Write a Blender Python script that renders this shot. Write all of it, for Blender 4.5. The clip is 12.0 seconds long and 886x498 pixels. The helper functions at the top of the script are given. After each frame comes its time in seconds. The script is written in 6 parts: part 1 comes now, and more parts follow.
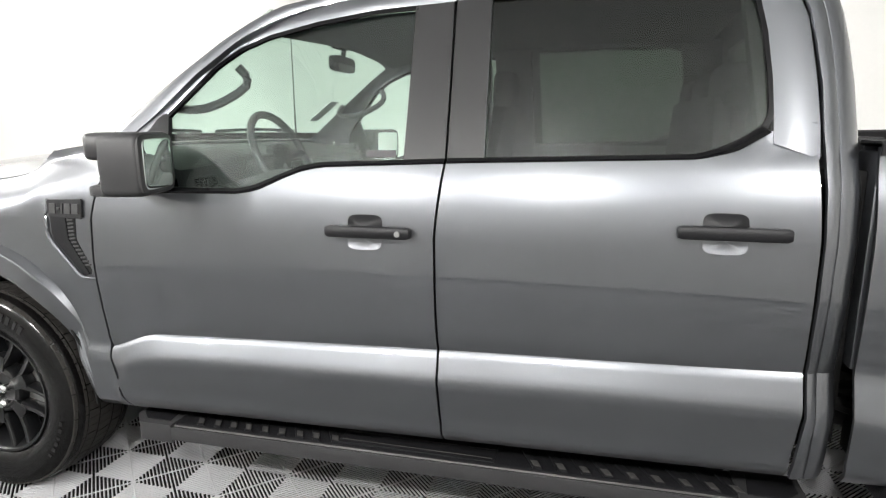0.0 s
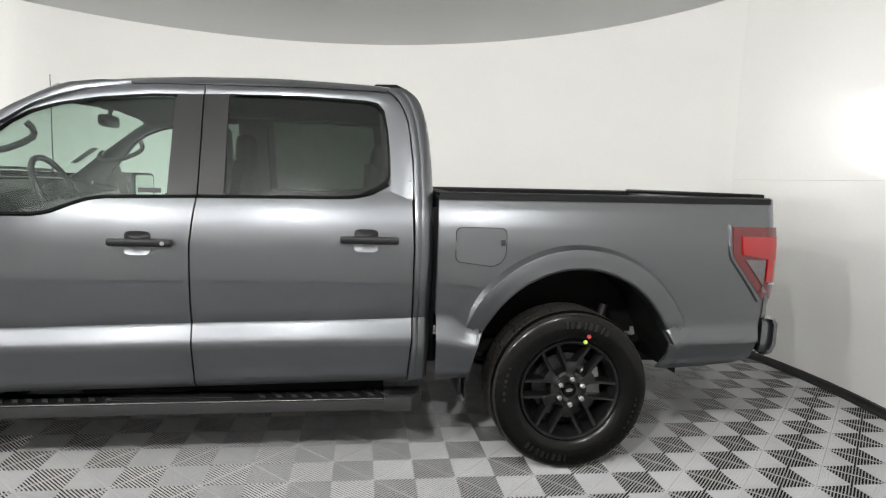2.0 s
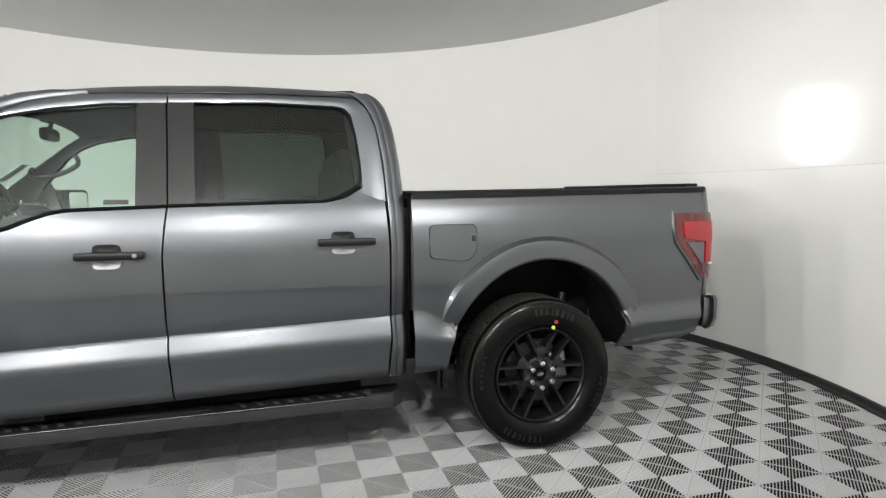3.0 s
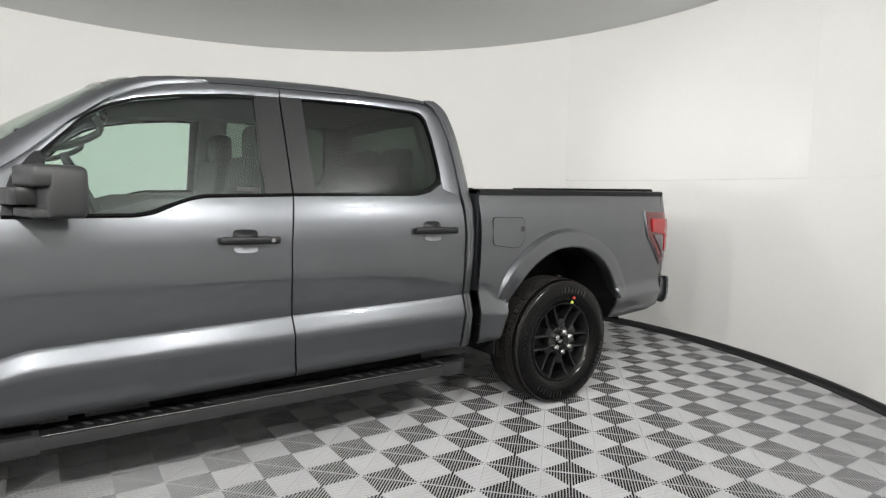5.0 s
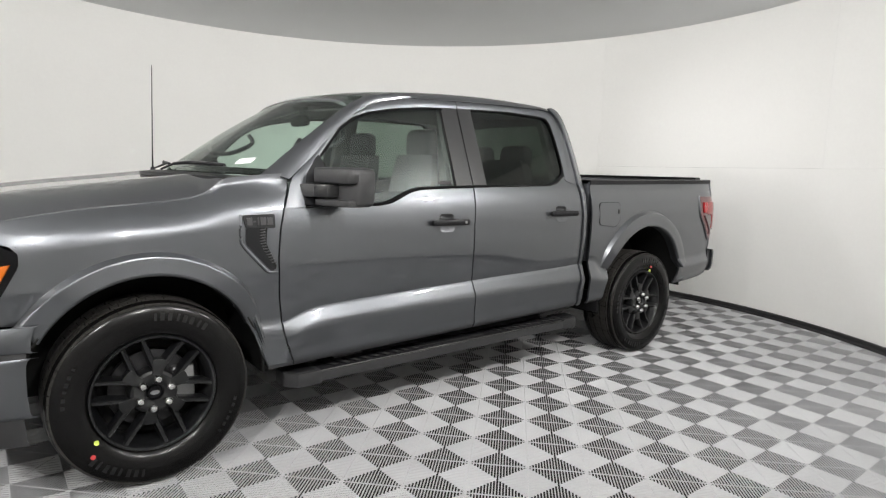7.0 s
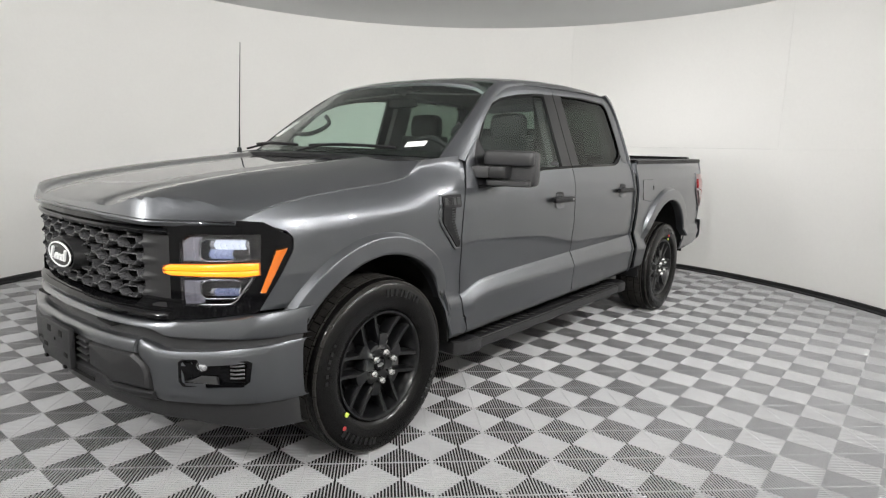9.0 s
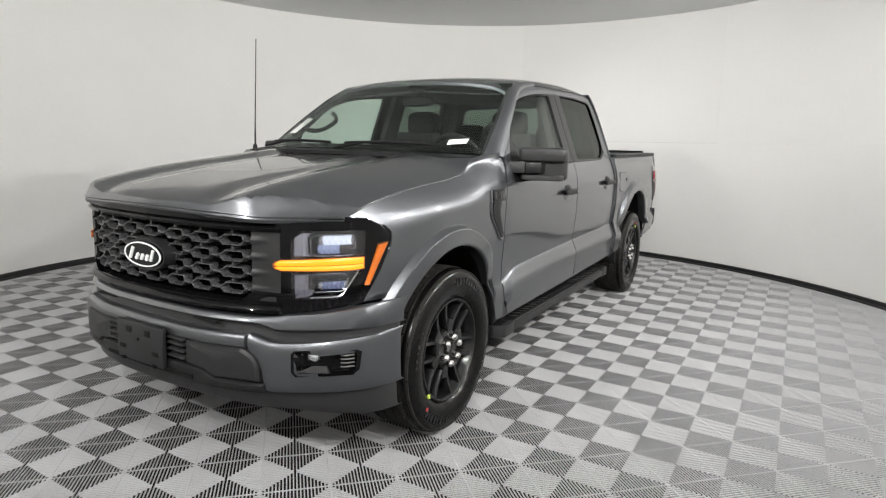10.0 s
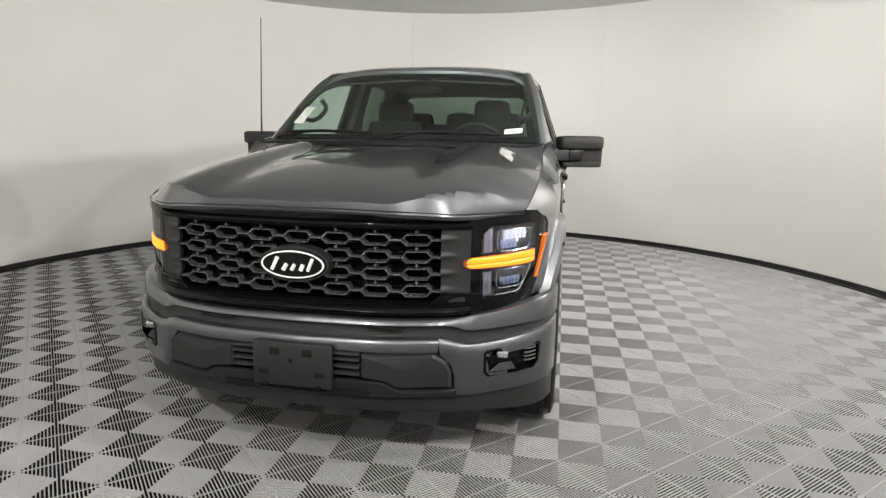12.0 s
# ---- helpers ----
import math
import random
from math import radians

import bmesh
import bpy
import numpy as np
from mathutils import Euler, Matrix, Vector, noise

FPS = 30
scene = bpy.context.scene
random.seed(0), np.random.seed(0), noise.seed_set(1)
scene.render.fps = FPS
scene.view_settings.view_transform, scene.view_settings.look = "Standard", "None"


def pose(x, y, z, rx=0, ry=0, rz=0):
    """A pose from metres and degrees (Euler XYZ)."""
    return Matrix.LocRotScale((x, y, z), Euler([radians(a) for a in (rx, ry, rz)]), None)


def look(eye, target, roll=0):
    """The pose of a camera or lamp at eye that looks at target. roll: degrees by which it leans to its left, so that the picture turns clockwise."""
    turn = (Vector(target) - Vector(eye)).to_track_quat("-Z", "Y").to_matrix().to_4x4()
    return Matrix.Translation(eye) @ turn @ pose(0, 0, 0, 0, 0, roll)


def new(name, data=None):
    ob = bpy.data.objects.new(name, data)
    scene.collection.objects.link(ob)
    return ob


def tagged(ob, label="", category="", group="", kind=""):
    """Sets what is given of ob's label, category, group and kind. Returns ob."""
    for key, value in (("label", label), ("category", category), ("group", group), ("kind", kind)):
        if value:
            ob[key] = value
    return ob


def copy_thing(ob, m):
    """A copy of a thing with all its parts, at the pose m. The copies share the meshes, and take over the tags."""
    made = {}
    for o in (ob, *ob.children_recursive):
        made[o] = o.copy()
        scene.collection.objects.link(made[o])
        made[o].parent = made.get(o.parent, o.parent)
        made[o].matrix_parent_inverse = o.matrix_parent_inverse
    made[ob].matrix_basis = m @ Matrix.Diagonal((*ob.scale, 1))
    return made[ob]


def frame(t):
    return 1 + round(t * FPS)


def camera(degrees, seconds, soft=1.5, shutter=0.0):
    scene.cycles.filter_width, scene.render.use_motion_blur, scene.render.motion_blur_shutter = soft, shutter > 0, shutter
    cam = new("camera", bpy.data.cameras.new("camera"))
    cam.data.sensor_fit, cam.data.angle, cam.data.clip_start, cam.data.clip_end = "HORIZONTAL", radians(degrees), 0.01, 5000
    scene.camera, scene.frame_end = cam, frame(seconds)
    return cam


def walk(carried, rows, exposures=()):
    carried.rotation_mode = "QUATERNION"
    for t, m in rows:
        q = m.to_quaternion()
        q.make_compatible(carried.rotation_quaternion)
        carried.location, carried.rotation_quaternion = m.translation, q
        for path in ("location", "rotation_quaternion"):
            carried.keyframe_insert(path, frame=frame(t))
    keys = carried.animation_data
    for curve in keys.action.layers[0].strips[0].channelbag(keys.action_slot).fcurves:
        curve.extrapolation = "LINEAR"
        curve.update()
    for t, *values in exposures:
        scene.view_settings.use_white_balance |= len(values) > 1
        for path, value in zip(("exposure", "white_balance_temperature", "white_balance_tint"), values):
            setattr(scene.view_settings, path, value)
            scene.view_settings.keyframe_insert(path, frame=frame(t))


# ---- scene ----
# ---------- camera ----------
cam = camera(73.5, 12.0, soft=1.25)
# seconds, eye, (yaw, pitch, roll) in degrees
PATH = [
    (0, (2.310, -2.660, 1.445), (14.77, -11.55, -0.29)),
    (0.5, (2.480, -3.008, 1.464), (15.83, -9.58, 1.31)),
    (1, (2.481, -3.367, 1.446), (11.71, -8.75, 0.37)),
    (1.5, (2.565, -3.613, 1.507), (0.84, -7.86, 0.12)),
    (2, (2.611, -3.791, 1.458), (-8.00, -6.48, 2.22)),
    (2.5, (2.556, -3.842, 1.456), (-12.59, -5.27, 1.38)),
    (3, (2.316, -3.845, 1.401), (-16.01, -5.37, -0.22)),
    (3.2, (2.200, -3.865, 1.393), (-17.69, -5.82, -0.19)),
    (4.8, (0.994, -3.672, 1.359), (-32.86, -4.42, 1.86)),
    (5, (0.842, -3.724, 1.368), (-34.25, -5.23, 1.60)),
    (5.5, (0.635, -3.816, 1.482), (-34.78, -7.59, 0.70)),
    (6, (0.286, -3.778, 1.392), (-34.92, -7.04, 1.06)),
    (6.5, (-0.100, -3.749, 1.389), (-36.36, -7.43, 2.20)),
    (7, (-0.577, -3.731, 1.425), (-38.24, -7.30, 1.75)),
    (7.5, (-0.933, -3.508, 1.411), (-40.54, -7.40, 1.09)),
    (7.7, (-1.076, -3.404, 1.442), (-41.83, -7.98, 1.36)),
    (9.5, (-2.202, -2.648, 1.404), (-54.82, -9.29, 1.72)),
    (10, (-2.493, -2.375, 1.414), (-59.55, -9.61, 1.70)),
    (10.5, (-2.629, -2.013, 1.393), (-64.66, -9.67, 1.81)),
    (11, (-2.752, -1.680, 1.405), (-69.42, -10.06, 1.87)),
    (11.5, (-2.989, -1.350, 1.451), (-74.84, -10.77, 1.61)),
    (12, (-3.025, -0.980, 1.403), (-78.78, -10.49, 0.97)),
]
walk(cam, [(t, pose(*e, 90 + p, 0, y) @ pose(0, 0, 0, 0, 0, r)) for t, e, (y, p, r) in PATH],
     exposures=[(0, 1.75, 6500, 10), (1.5, 1.45, 6500, 9), (3, 1.25, 6500, 9), (7.5, 1.22, 6500, 10), (9.5, 1.14, 6500, 10), (12, 1.06, 6700, 10)])

# ---------- light ----------
world = bpy.data.worlds.new("world")
scene.world = world
world.use_nodes = True
world.node_tree.nodes["Background"].inputs[0].default_value = (0.75, 0.8, 0.9, 1)
world.node_tree.nodes["Background"].inputs[1].default_value = 0.03

CX, CY, RR, CEIL = 1.77, 0.17, 4.40, 3.24    # round booth: centre, radius, ceiling


def wall_radius(a):
    """Radius of the booth at an angle in degrees; it widens towards its drive-in mouth."""
    a = a % 360
    k = [(0, RR), (130, RR), (160, 5.5), (190, 6.2), (215, 5.8), (238, 5.2), (258, 4.5), (272, RR), (360, RR)]
    for (a0, r0), (a1, r1) in zip(k, k[1:]):
        if a <= a1:
            f = (a - a0) / (a1 - a0)
            f = f * f * (3 - 2 * f)
            return r0 + (r1 - r0) * f
    return RR


def wall_point(a, z, inset=0.0):
    r = wall_radius(a) - inset
    return Vector((CX + r * math.cos(radians(a)), CY + r * math.sin(radians(a)), z))


# ---------- materials ----------
def material(name, colour, rough=0.5, metal=0.0, coat=0.0, coat_rough=0.03, vary=0.06, scale=6.0, fine=90.0, bump=0.0,
             bump_scale=200.0, rough_vary=0.08, spec=0.5, random=0.0):
    m = bpy.data.materials.new(name)
    m.use_nodes = True
    nt = m.node_tree
    b = nt.nodes["Principled BSDF"]
    b.inputs["Roughness"].default_value = rough
    b.inputs["Metallic"].default_value = metal
    b.inputs["Coat Weight"].default_value = coat
    b.inputs["Coat Roughness"].default_value = coat_rough
    b.inputs["Specular IOR Level"].default_value = spec
    co = nt.nodes.new("ShaderNodeTexCoord")
    big = nt.nodes.new("ShaderNodeTexNoise")
    big.inputs["Scale"].default_value = scale
    big.inputs["Detail"].default_value = 4
    small = nt.nodes.new("ShaderNodeTexNoise")
    small.inputs["Scale"].default_value = fine
    small.inputs["Detail"].default_value = 3
    nt.links.new(co.outputs["Object"], big.inputs["Vector"])
    nt.links.new(co.outputs["Object"], small.inputs["Vector"])
    mix = nt.nodes.new("ShaderNodeMath")
    mix.operation = "MULTIPLY_ADD"
    nt.links.new(big.outputs["Fac"], mix.inputs[0])
    mix.inputs[1].default_value = 0.6
    half = nt.nodes.new("ShaderNodeMath")
    half.operation = "MULTIPLY"
    half.inputs[1].default_value = 0.4
    nt.links.new(small.outputs["Fac"], half.inputs[0])
    nt.links.new(half.outputs[0], mix.inputs[2])
    fac = mix.outputs[0]
    if random:
        info = nt.nodes.new("ShaderNodeObjectInfo")
        r = nt.nodes.new("ShaderNodeMath")
        r.operation = "MULTIPLY_ADD"
        nt.links.new(info.outputs["Random"], r.inputs[0])
        r.inputs[1].default_value = random
        nt.links.new(fac, r.inputs[2])
        fac = r.outputs[0]
    ramp = nt.nodes.new("ShaderNodeMapRange")
    nt.links.new(fac, ramp.inputs["Value"])
    ramp.inputs["From Min"].default_value = 0.25
    ramp.inputs["From Max"].default_value = 0.75 + random
    ramp.inputs["To Min"].default_value = 1 - vary
    ramp.inputs["To Max"].default_value = 1 + vary
    col = nt.nodes.new("ShaderNodeVectorMath")
    col.operation = "SCALE"
    col.inputs[0].default_value = colour
    nt.links.new(ramp.outputs[0], col.inputs["Scale"])
    nt.links.new(col.outputs[0], b.inputs["Base Color"])
    rr = nt.nodes.new("ShaderNodeMapRange")
    nt.links.new(small.outputs["Fac"], rr.inputs["Value"])
    rr.inputs["To Min"].default_value = max(0.0, rough - rough_vary)
    rr.inputs["To Max"].default_value = min(1.0, rough + rough_vary)
    nt.links.new(rr.outputs[0], b.inputs["Roughness"])
    if bump:
        grain = nt.nodes.new("ShaderNodeTexNoise")
        grain.inputs["Scale"].default_value = bump_scale
        grain.inputs["Detail"].default_value = 5
        nt.links.new(co.outputs["Object"], grain.inputs["Vector"])
        bn = nt.nodes.new("ShaderNodeBump")
        bn.inputs["Strength"].default_value = bump
        bn.inputs["Distance"].default_value = 0.002
        nt.links.new(grain.outputs["Fac"], bn.inputs["Height"])
        nt.links.new(bn.outputs[0], b.inputs["Normal"])
    return m


def glass(name, tint, rough=0.0):
    """Thin car glass: tinted see-through sheet with a real Fresnel reflection."""
    m = bpy.data.materials.new(name)
    m.use_nodes = True
    nt = m.node_tree
    nt.nodes.remove(nt.nodes["Principled BSDF"])
    out = nt.nodes["Material Output"]
    tr = nt.nodes.new("ShaderNodeBsdfTransparent")
    tr.inputs[0].default_value = (*tint, 1)
    gl = nt.nodes.new("ShaderNodeBsdfGlossy")
    gl.inputs["Roughness"].default_value = rough
    lw = nt.nodes.new("ShaderNodeLayerWeight")
    lw.inputs["Blend"].default_value = 0.5
    pw = nt.nodes.new("ShaderNodeMath")
    pw.operation = "POWER"
    nt.links.new(lw.outputs["Facing"], pw.inputs[0])
    pw.inputs[1].default_value = 5.0
    fr = nt.nodes.new("ShaderNodeMath")
    fr.operation = "MULTIPLY_ADD"
    nt.links.new(pw.outputs[0], fr.inputs[0])
    fr.inputs[1].default_value = 0.6
    fr.inputs[2].default_value = 0.045
    mx = nt.nodes.new("ShaderNodeMixShader")
    nt.links.new(fr.outputs[0], mx.inputs[0])
    nt.links.new(tr.outputs[0], mx.inputs[1])
    nt.links.new(gl.outputs[0], mx.inputs[2])
    nt.links.new(mx.outputs[0], out.inputs[0])
    return m


def emitter(name, colour, strength):
    m = bpy.data.materials.new(name)
    m.use_nodes = True
    b = m.node_tree.nodes["Principled BSDF"]
    b.inputs["Base Color"].default_value = (colour[0] * 0.2, colour[1] * 0.2, colour[2] * 0.2, 1)
    b.inputs["Emission Color"].default_value = (*colour, 1)
    b.inputs["Emission Strength"].default_value = strength
    b.inputs["Roughness"].default_value = 0.3
    return m


M_WALL = material("wall_vinyl", (0.84, 0.835, 0.815), 0.5, spec=0.2, rough_vary=0.02, vary=0.025, scale=1.2, fine=30, bump=0.04, bump_scale=60)
M_PANEL = material("wall_panel_vinyl", (0.84, 0.835, 0.815), 0.10, spec=0.15, rough_vary=0.01, vary=0.025, scale=1.2, fine=30)
M_CEIL = material("ceiling_fabric", (0.72, 0.73, 0.735), 0.6, vary=0.03, scale=0.8, fine=40, bump=0.05)
M_TRIM = material("black_rubber_trim", (0.012, 0.012, 0.013), 0.45, vary=0.2, bump=0.1)
M_TILE = material("grey_floor_plastic", (0.37, 0.372, 0.38), 0.40, spec=0.28, vary=0.10, scale=3.0, fine=60, bump=0.04, bump_scale=400, random=0.25)
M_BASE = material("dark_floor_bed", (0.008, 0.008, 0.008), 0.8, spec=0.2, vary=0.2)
M_PAINT = material("grey_metallic_paint", (0.110, 0.115, 0.126), 0.35, metal=0.92, coat=1.0, coat_rough=0.012, vary=0.04, scale=2.0, fine=900, rough_vary=0.03)
M_PAINT.node_tree.nodes["Principled BSDF"].inputs["Coat IOR"].default_value = 1.7
M_BLACK = material("textured_black_plastic", (0.008, 0.008, 0.009), 0.42, spec=0.22, vary=0.12, bump=0.25, bump_scale=600)
M_MOULD = material("charcoal_moulded_plastic", (0.026, 0.026, 0.027), 0.42, spec=0.32, vary=0.10, bump=0.25, bump_scale=600)
M_GLOSS = material("gloss_black_plastic", (0.003, 0.003, 0.0035), 0.05, spec=0.22, vary=0.1, rough_vary=0.03)
M_PILLAR = material("satin_black_pillar", (0.012, 0.012, 0.0125), 0.34, spec=0.3, vary=0.03, rough_vary=0.02, coat=0.08, coat_rough=0.2)
M_TYRE = material("tyre_rubber", (0.0032, 0.0030, 0.0030), 0.22, spec=0.26, vary=0.2, scale=6, fine=40, rough_vary=0.06)
M_TREADRUB = material("dusty_tread_rubber", (0.020, 0.0185, 0.017), 0.6, spec=0.25, vary=0.35, scale=8, fine=60)
M_RIM = material("black_painted_rim", (0.0040, 0.0042, 0.0047), 0.32, spec=0.40, coat=0.4, coat_rough=0.08, vary=0.1)
M_CHROME = material("chrome", (0.8, 0.8, 0.8), 0.12, metal=1.0, vary=0.03)
M_DISC = material("dull_brake_disc", (0.045, 0.045, 0.047), 0.5, metal=0.7, vary=0.2, scale=20)
M_STEEL = material("cast_metal", (0.28, 0.28, 0.28), 0.45, metal=0.9, vary=0.2, scale=20)
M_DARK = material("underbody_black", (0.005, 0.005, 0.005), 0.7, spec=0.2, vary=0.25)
M_SEAT = material("charcoal_cloth", (0.0055, 0.0058, 0.0065), 0.8, vary=0.15, fine=300, bump=0.3, bump_scale=500)
M_DASH = material("dark_grey_dash_plastic", (0.012, 0.0125, 0.014), 0.55, vary=0.1, bump=0.2, bump_scale=500)
M_LINER = material("headliner_grey", (0.07, 0.07, 0.07), 0.85, vary=0.05, bump=0.2)
M_GLASS = glass("clear_green_glass", (0.885, 0.955, 0.92))
M_WIND = glass("windscreen_glass", (0.87, 0.93, 0.895))
M_TINT = glass("privacy_glass", (0.40, 0.45, 0.415))
M_LENS = glass("clear_lens", (0.93, 0.93, 0.95))
M_RED = material("red_lens", (0.10, 0.0035, 0.006), 0.12, coat=1.0, vary=0.15, scale=10)
M_AMBER = emitter("amber_lamp", (1.0, 0.29, 0.014), 0.92)
M_SIDEAMBER = material("orange_reflector", (0.52, 0.125, 0.011), 0.22, coat=0.8, vary=0.1)
M_WHITE = material("white_paper", (0.85, 0.86, 0.85), 0.6, vary=0.03)
M_SILVER = material("silver_letters", (0.75, 0.76, 0.78), 0.25, metal=0.6, vary=0.03)
M_DOTR = material("red_paint_mark", (0.40, 0.035, 0.035), 0.6)
M_DOTY = material("yellow_green_paint_mark", (0.50, 0.62, 0.10), 0.6)
M_MIRROR = material("mirror_glass", (0.85, 0.88, 0.86), 0.02, metal=1.0, vary=0.01, rough_vary=0.01)
M_BRIGHTLINE = material("grey_rib_plastic", (0.032, 0.032, 0.034), 0.35, vary=0.1)


# ---------- mesh helpers ----------
def link(name, bm, mat, parent=None, label="", smooth=True, angle=35):
    me = bpy.data.meshes.new(name)
    bmesh.ops.recalc_face_normals(bm, faces=bm.faces[:])
    bm.to_mesh(me)
    bm.free()
    me.materials.append(mat)
    if smooth:
        for p in me.polygons:
            p.use_smooth = True
        me.set_sharp_from_angle(angle=radians(angle))
    ob = new(name, me)
    if parent is not None:
        ob.parent = parent
    if label:
        ob["label"] = label
    return ob


def part(name, bm, mat, parent, label="", smooth=True, angle=35):
    return link(name, bm, mat, parent, label, smooth, angle)


def shell(grid, thick=0.02, inward=None, bm=None, closed=False):
    """A sheet with thickness from rows of points; the back is moved by the vector inward, or along the normals."""
    bm = bm or bmesh.new()
    n, m = len(grid), len(grid[0])
    front = [[bm.verts.new(p) for p in row] for row in grid]
    back = []
    for i in range(n):
        row = []
        for j in range(m):
            p = Vector(grid[i][j])
            if inward is not None:
                q = p + Vector(inward) * thick
            else:
                a = Vector(grid[min(i + 1, n - 1)][j]) - Vector(grid[max(i - 1, 0)][j])
                b = Vector(grid[i][min(j + 1, m - 1)]) - Vector(grid[i][max(j - 1, 0)])
                q = p - a.cross(b).normalized() * thick
            row.append(bm.verts.new(q))
        back.append(row)

    def quad(*v):
        if len(set(v)) == 4:
            try:
                bm.faces.new(v)
            except ValueError:
                pass
    for i in range(n - 1):
        for j in range(m - 1):
            quad(front[i][j], front[i + 1][j], front[i + 1][j + 1], front[i][j + 1])
            quad(back[i][j], back[i][j + 1], back[i + 1][j + 1], back[i + 1][j])
    for i in range(n - 1):
        for j in (0, m - 1):
            quad(front[i][j], front[i + 1][j], back[i + 1][j], back[i][j])
    for j in range(m - 1):
        for i in (0, n - 1):
            quad(front[i][j], front[i][j + 1], back[i][j + 1], back[i][j])
    return bm


def prism(outline, move, bm=None, bevel=0.0):
    """A solid from a flat outline of 3D points pushed along the vector move."""
    own = bm is None
    bm = bm or bmesh.new()
    a = [bm.verts.new(p) for p in outline]
    b = [bm.verts.new(Vector(p) + Vector(move)) for p in outline]
    faces = [bm.faces.new(a), bm.faces.new(b[::-1])]
    for i in range(len(a)):
        j = (i + 1) % len(a)
        faces.append(bm.faces.new((a[j], a[i], b[i], b[j])))
    if bevel and own:
        bmesh.ops.bevel(bm, geom=bm.edges[:], offset=bevel, segments=2, affect="EDGES", profile=0.6)
    return bm


def box(x0, x1, y0, y1, z0, z1, bevel=0.0, bm=None, seg=2):
    own = bm is None
    bm = bm or bmesh.new()
    made = bmesh.ops.create_cube(bm, size=1)["verts"]
    for v in made:
        v.co = Vector(((x0 + x1) / 2 + v.co.x * (x1 - x0), (y0 + y1) / 2 + v.co.y * (y1 - y0), (z0 + z1) / 2 + v.co.z * (z1 - z0)))
    if bevel:
        edges = {e for v in made for e in v.link_edges}
        bmesh.ops.bevel(bm, geom=list(edges), offset=bevel, segments=seg, affect="EDGES", profile=0.5)
    return bm


def tube(points, radius, sides=10, bm=None, caps=True, flat=1.0):
    """A round bar along a line of points; radius may be a list."""
    bm = bm or bmesh.new()
    pts = [Vector(p) for p in points]
    rad = radius if isinstance(radius, (list, tuple)) else [radius] * len(pts)
    rings = []
    up = Vector((0, 0, 1))
    for i, p in enumerate(pts):
        d = (pts[min(i + 1, len(pts) - 1)] - pts[max(i - 1, 0)]).normalized()
        s = d.cross(up)
        s = s.normalized() if s.length > 0.05 else d.cross(Vector((0, 1, 0))).normalized()
        u = s.cross(d).normalized()
        rings.append([bm.verts.new(p + (s * math.cos(k * math.tau / sides) + u * math.sin(k * math.tau / sides) * flat) * rad[i]) for k in range(sides)])
    for a, b in zip(rings, rings[1:]):
        for k in range(sides):
            bm.faces.new((a[k], a[(k + 1) % sides], b[(k + 1) % sides], b[k]))
    if caps:
        bm.faces.new(rings[0][::-1])
        bm.faces.new(rings[-1])
    return bm


def lathe(profile, sides=48, axis="y", centre=(0, 0, 0), bm=None, closed=False):
    """Turns a profile of (radius, along) round an axis."""
    bm = bm or bmesh.new()
    c = Vector(centre)
    rings = []
    for r, h in profile:
        ring = []
        for k in range(sides):
            a = k * math.tau / sides
            q = (r * math.cos(a), h, r * math.sin(a)) if axis == "y" else ((r * math.cos(a), r * math.sin(a), h) if axis == "z" else (h, r * math.cos(a), r * math.sin(a)))
            ring.append(bm.verts.new(c + Vector(q)))
        rings.append(ring)
    pairs = list(zip(rings, rings[1:])) + ([(rings[-1], rings[0])] if closed else [])
    for a, b in pairs:
        for k in range(sides):
            bm.faces.new((a[k], a[(k + 1) % sides], b[(k + 1) % sides], b[k]))
    return bm


def lerp_table(table, x):
    if x <= table[0][0]:
        return table[0][1]
    for (x0, y0), (x1, y1) in zip(table, table[1:]):
        if x <= x1:
            return y0 + (y1 - y0) * (x - x0) / (x1 - x0)
    return table[-1][1]


def smooth_table(table, x):
    """A smooth curve through a table, with monotone-ish tangents."""
    n = len(table)
    if x <= table[0][0]:
        return table[0][1]
    if x >= table[-1][0]:
        return table[-1][1]
    for i in range(n - 1):
        x0, y0 = table[i]
        x1, y1 = table[i + 1]
        if x <= x1:
            h = x1 - x0
            s = (y1 - y0) / h
            sl = (y0 - table[i - 1][1]) / (x0 - table[i - 1][0]) if i > 0 else s
            sr = (table[i + 2][1] - y1) / (table[i + 2][0] - x1) if i + 2 < n else s
            m0 = 0 if sl * s <= 0 else 2 * sl * s / (sl + s)
            m1 = 0 if sr * s <= 0 else 2 * sr * s / (sr + s)
            t = (x - x0) / h
            return ((2 * t ** 3 - 3 * t * t + 1) * y0 + (t ** 3 - 2 * t * t + t) * h * m0 + (-2 * t ** 3 + 3 * t * t) * y1 + (t ** 3 - t * t) * h * m1)
    return table[-1][1]


def resample(points, n):
    pts = [Vector(p) for p in points]
    seg = [(b - a).length for a, b in zip(pts, pts[1:])]
    total = sum(seg)
    out = []
    for k in range(n):
        d = total * k / (n - 1)
        for a, b, l in zip(pts, pts[1:], seg):
            if d <= l + 1e-9:
                out.append(a.lerp(b, min(1, d / l) if l else 0))
                break
            d -= l
        else:
            out.append(pts[-1])
    return out


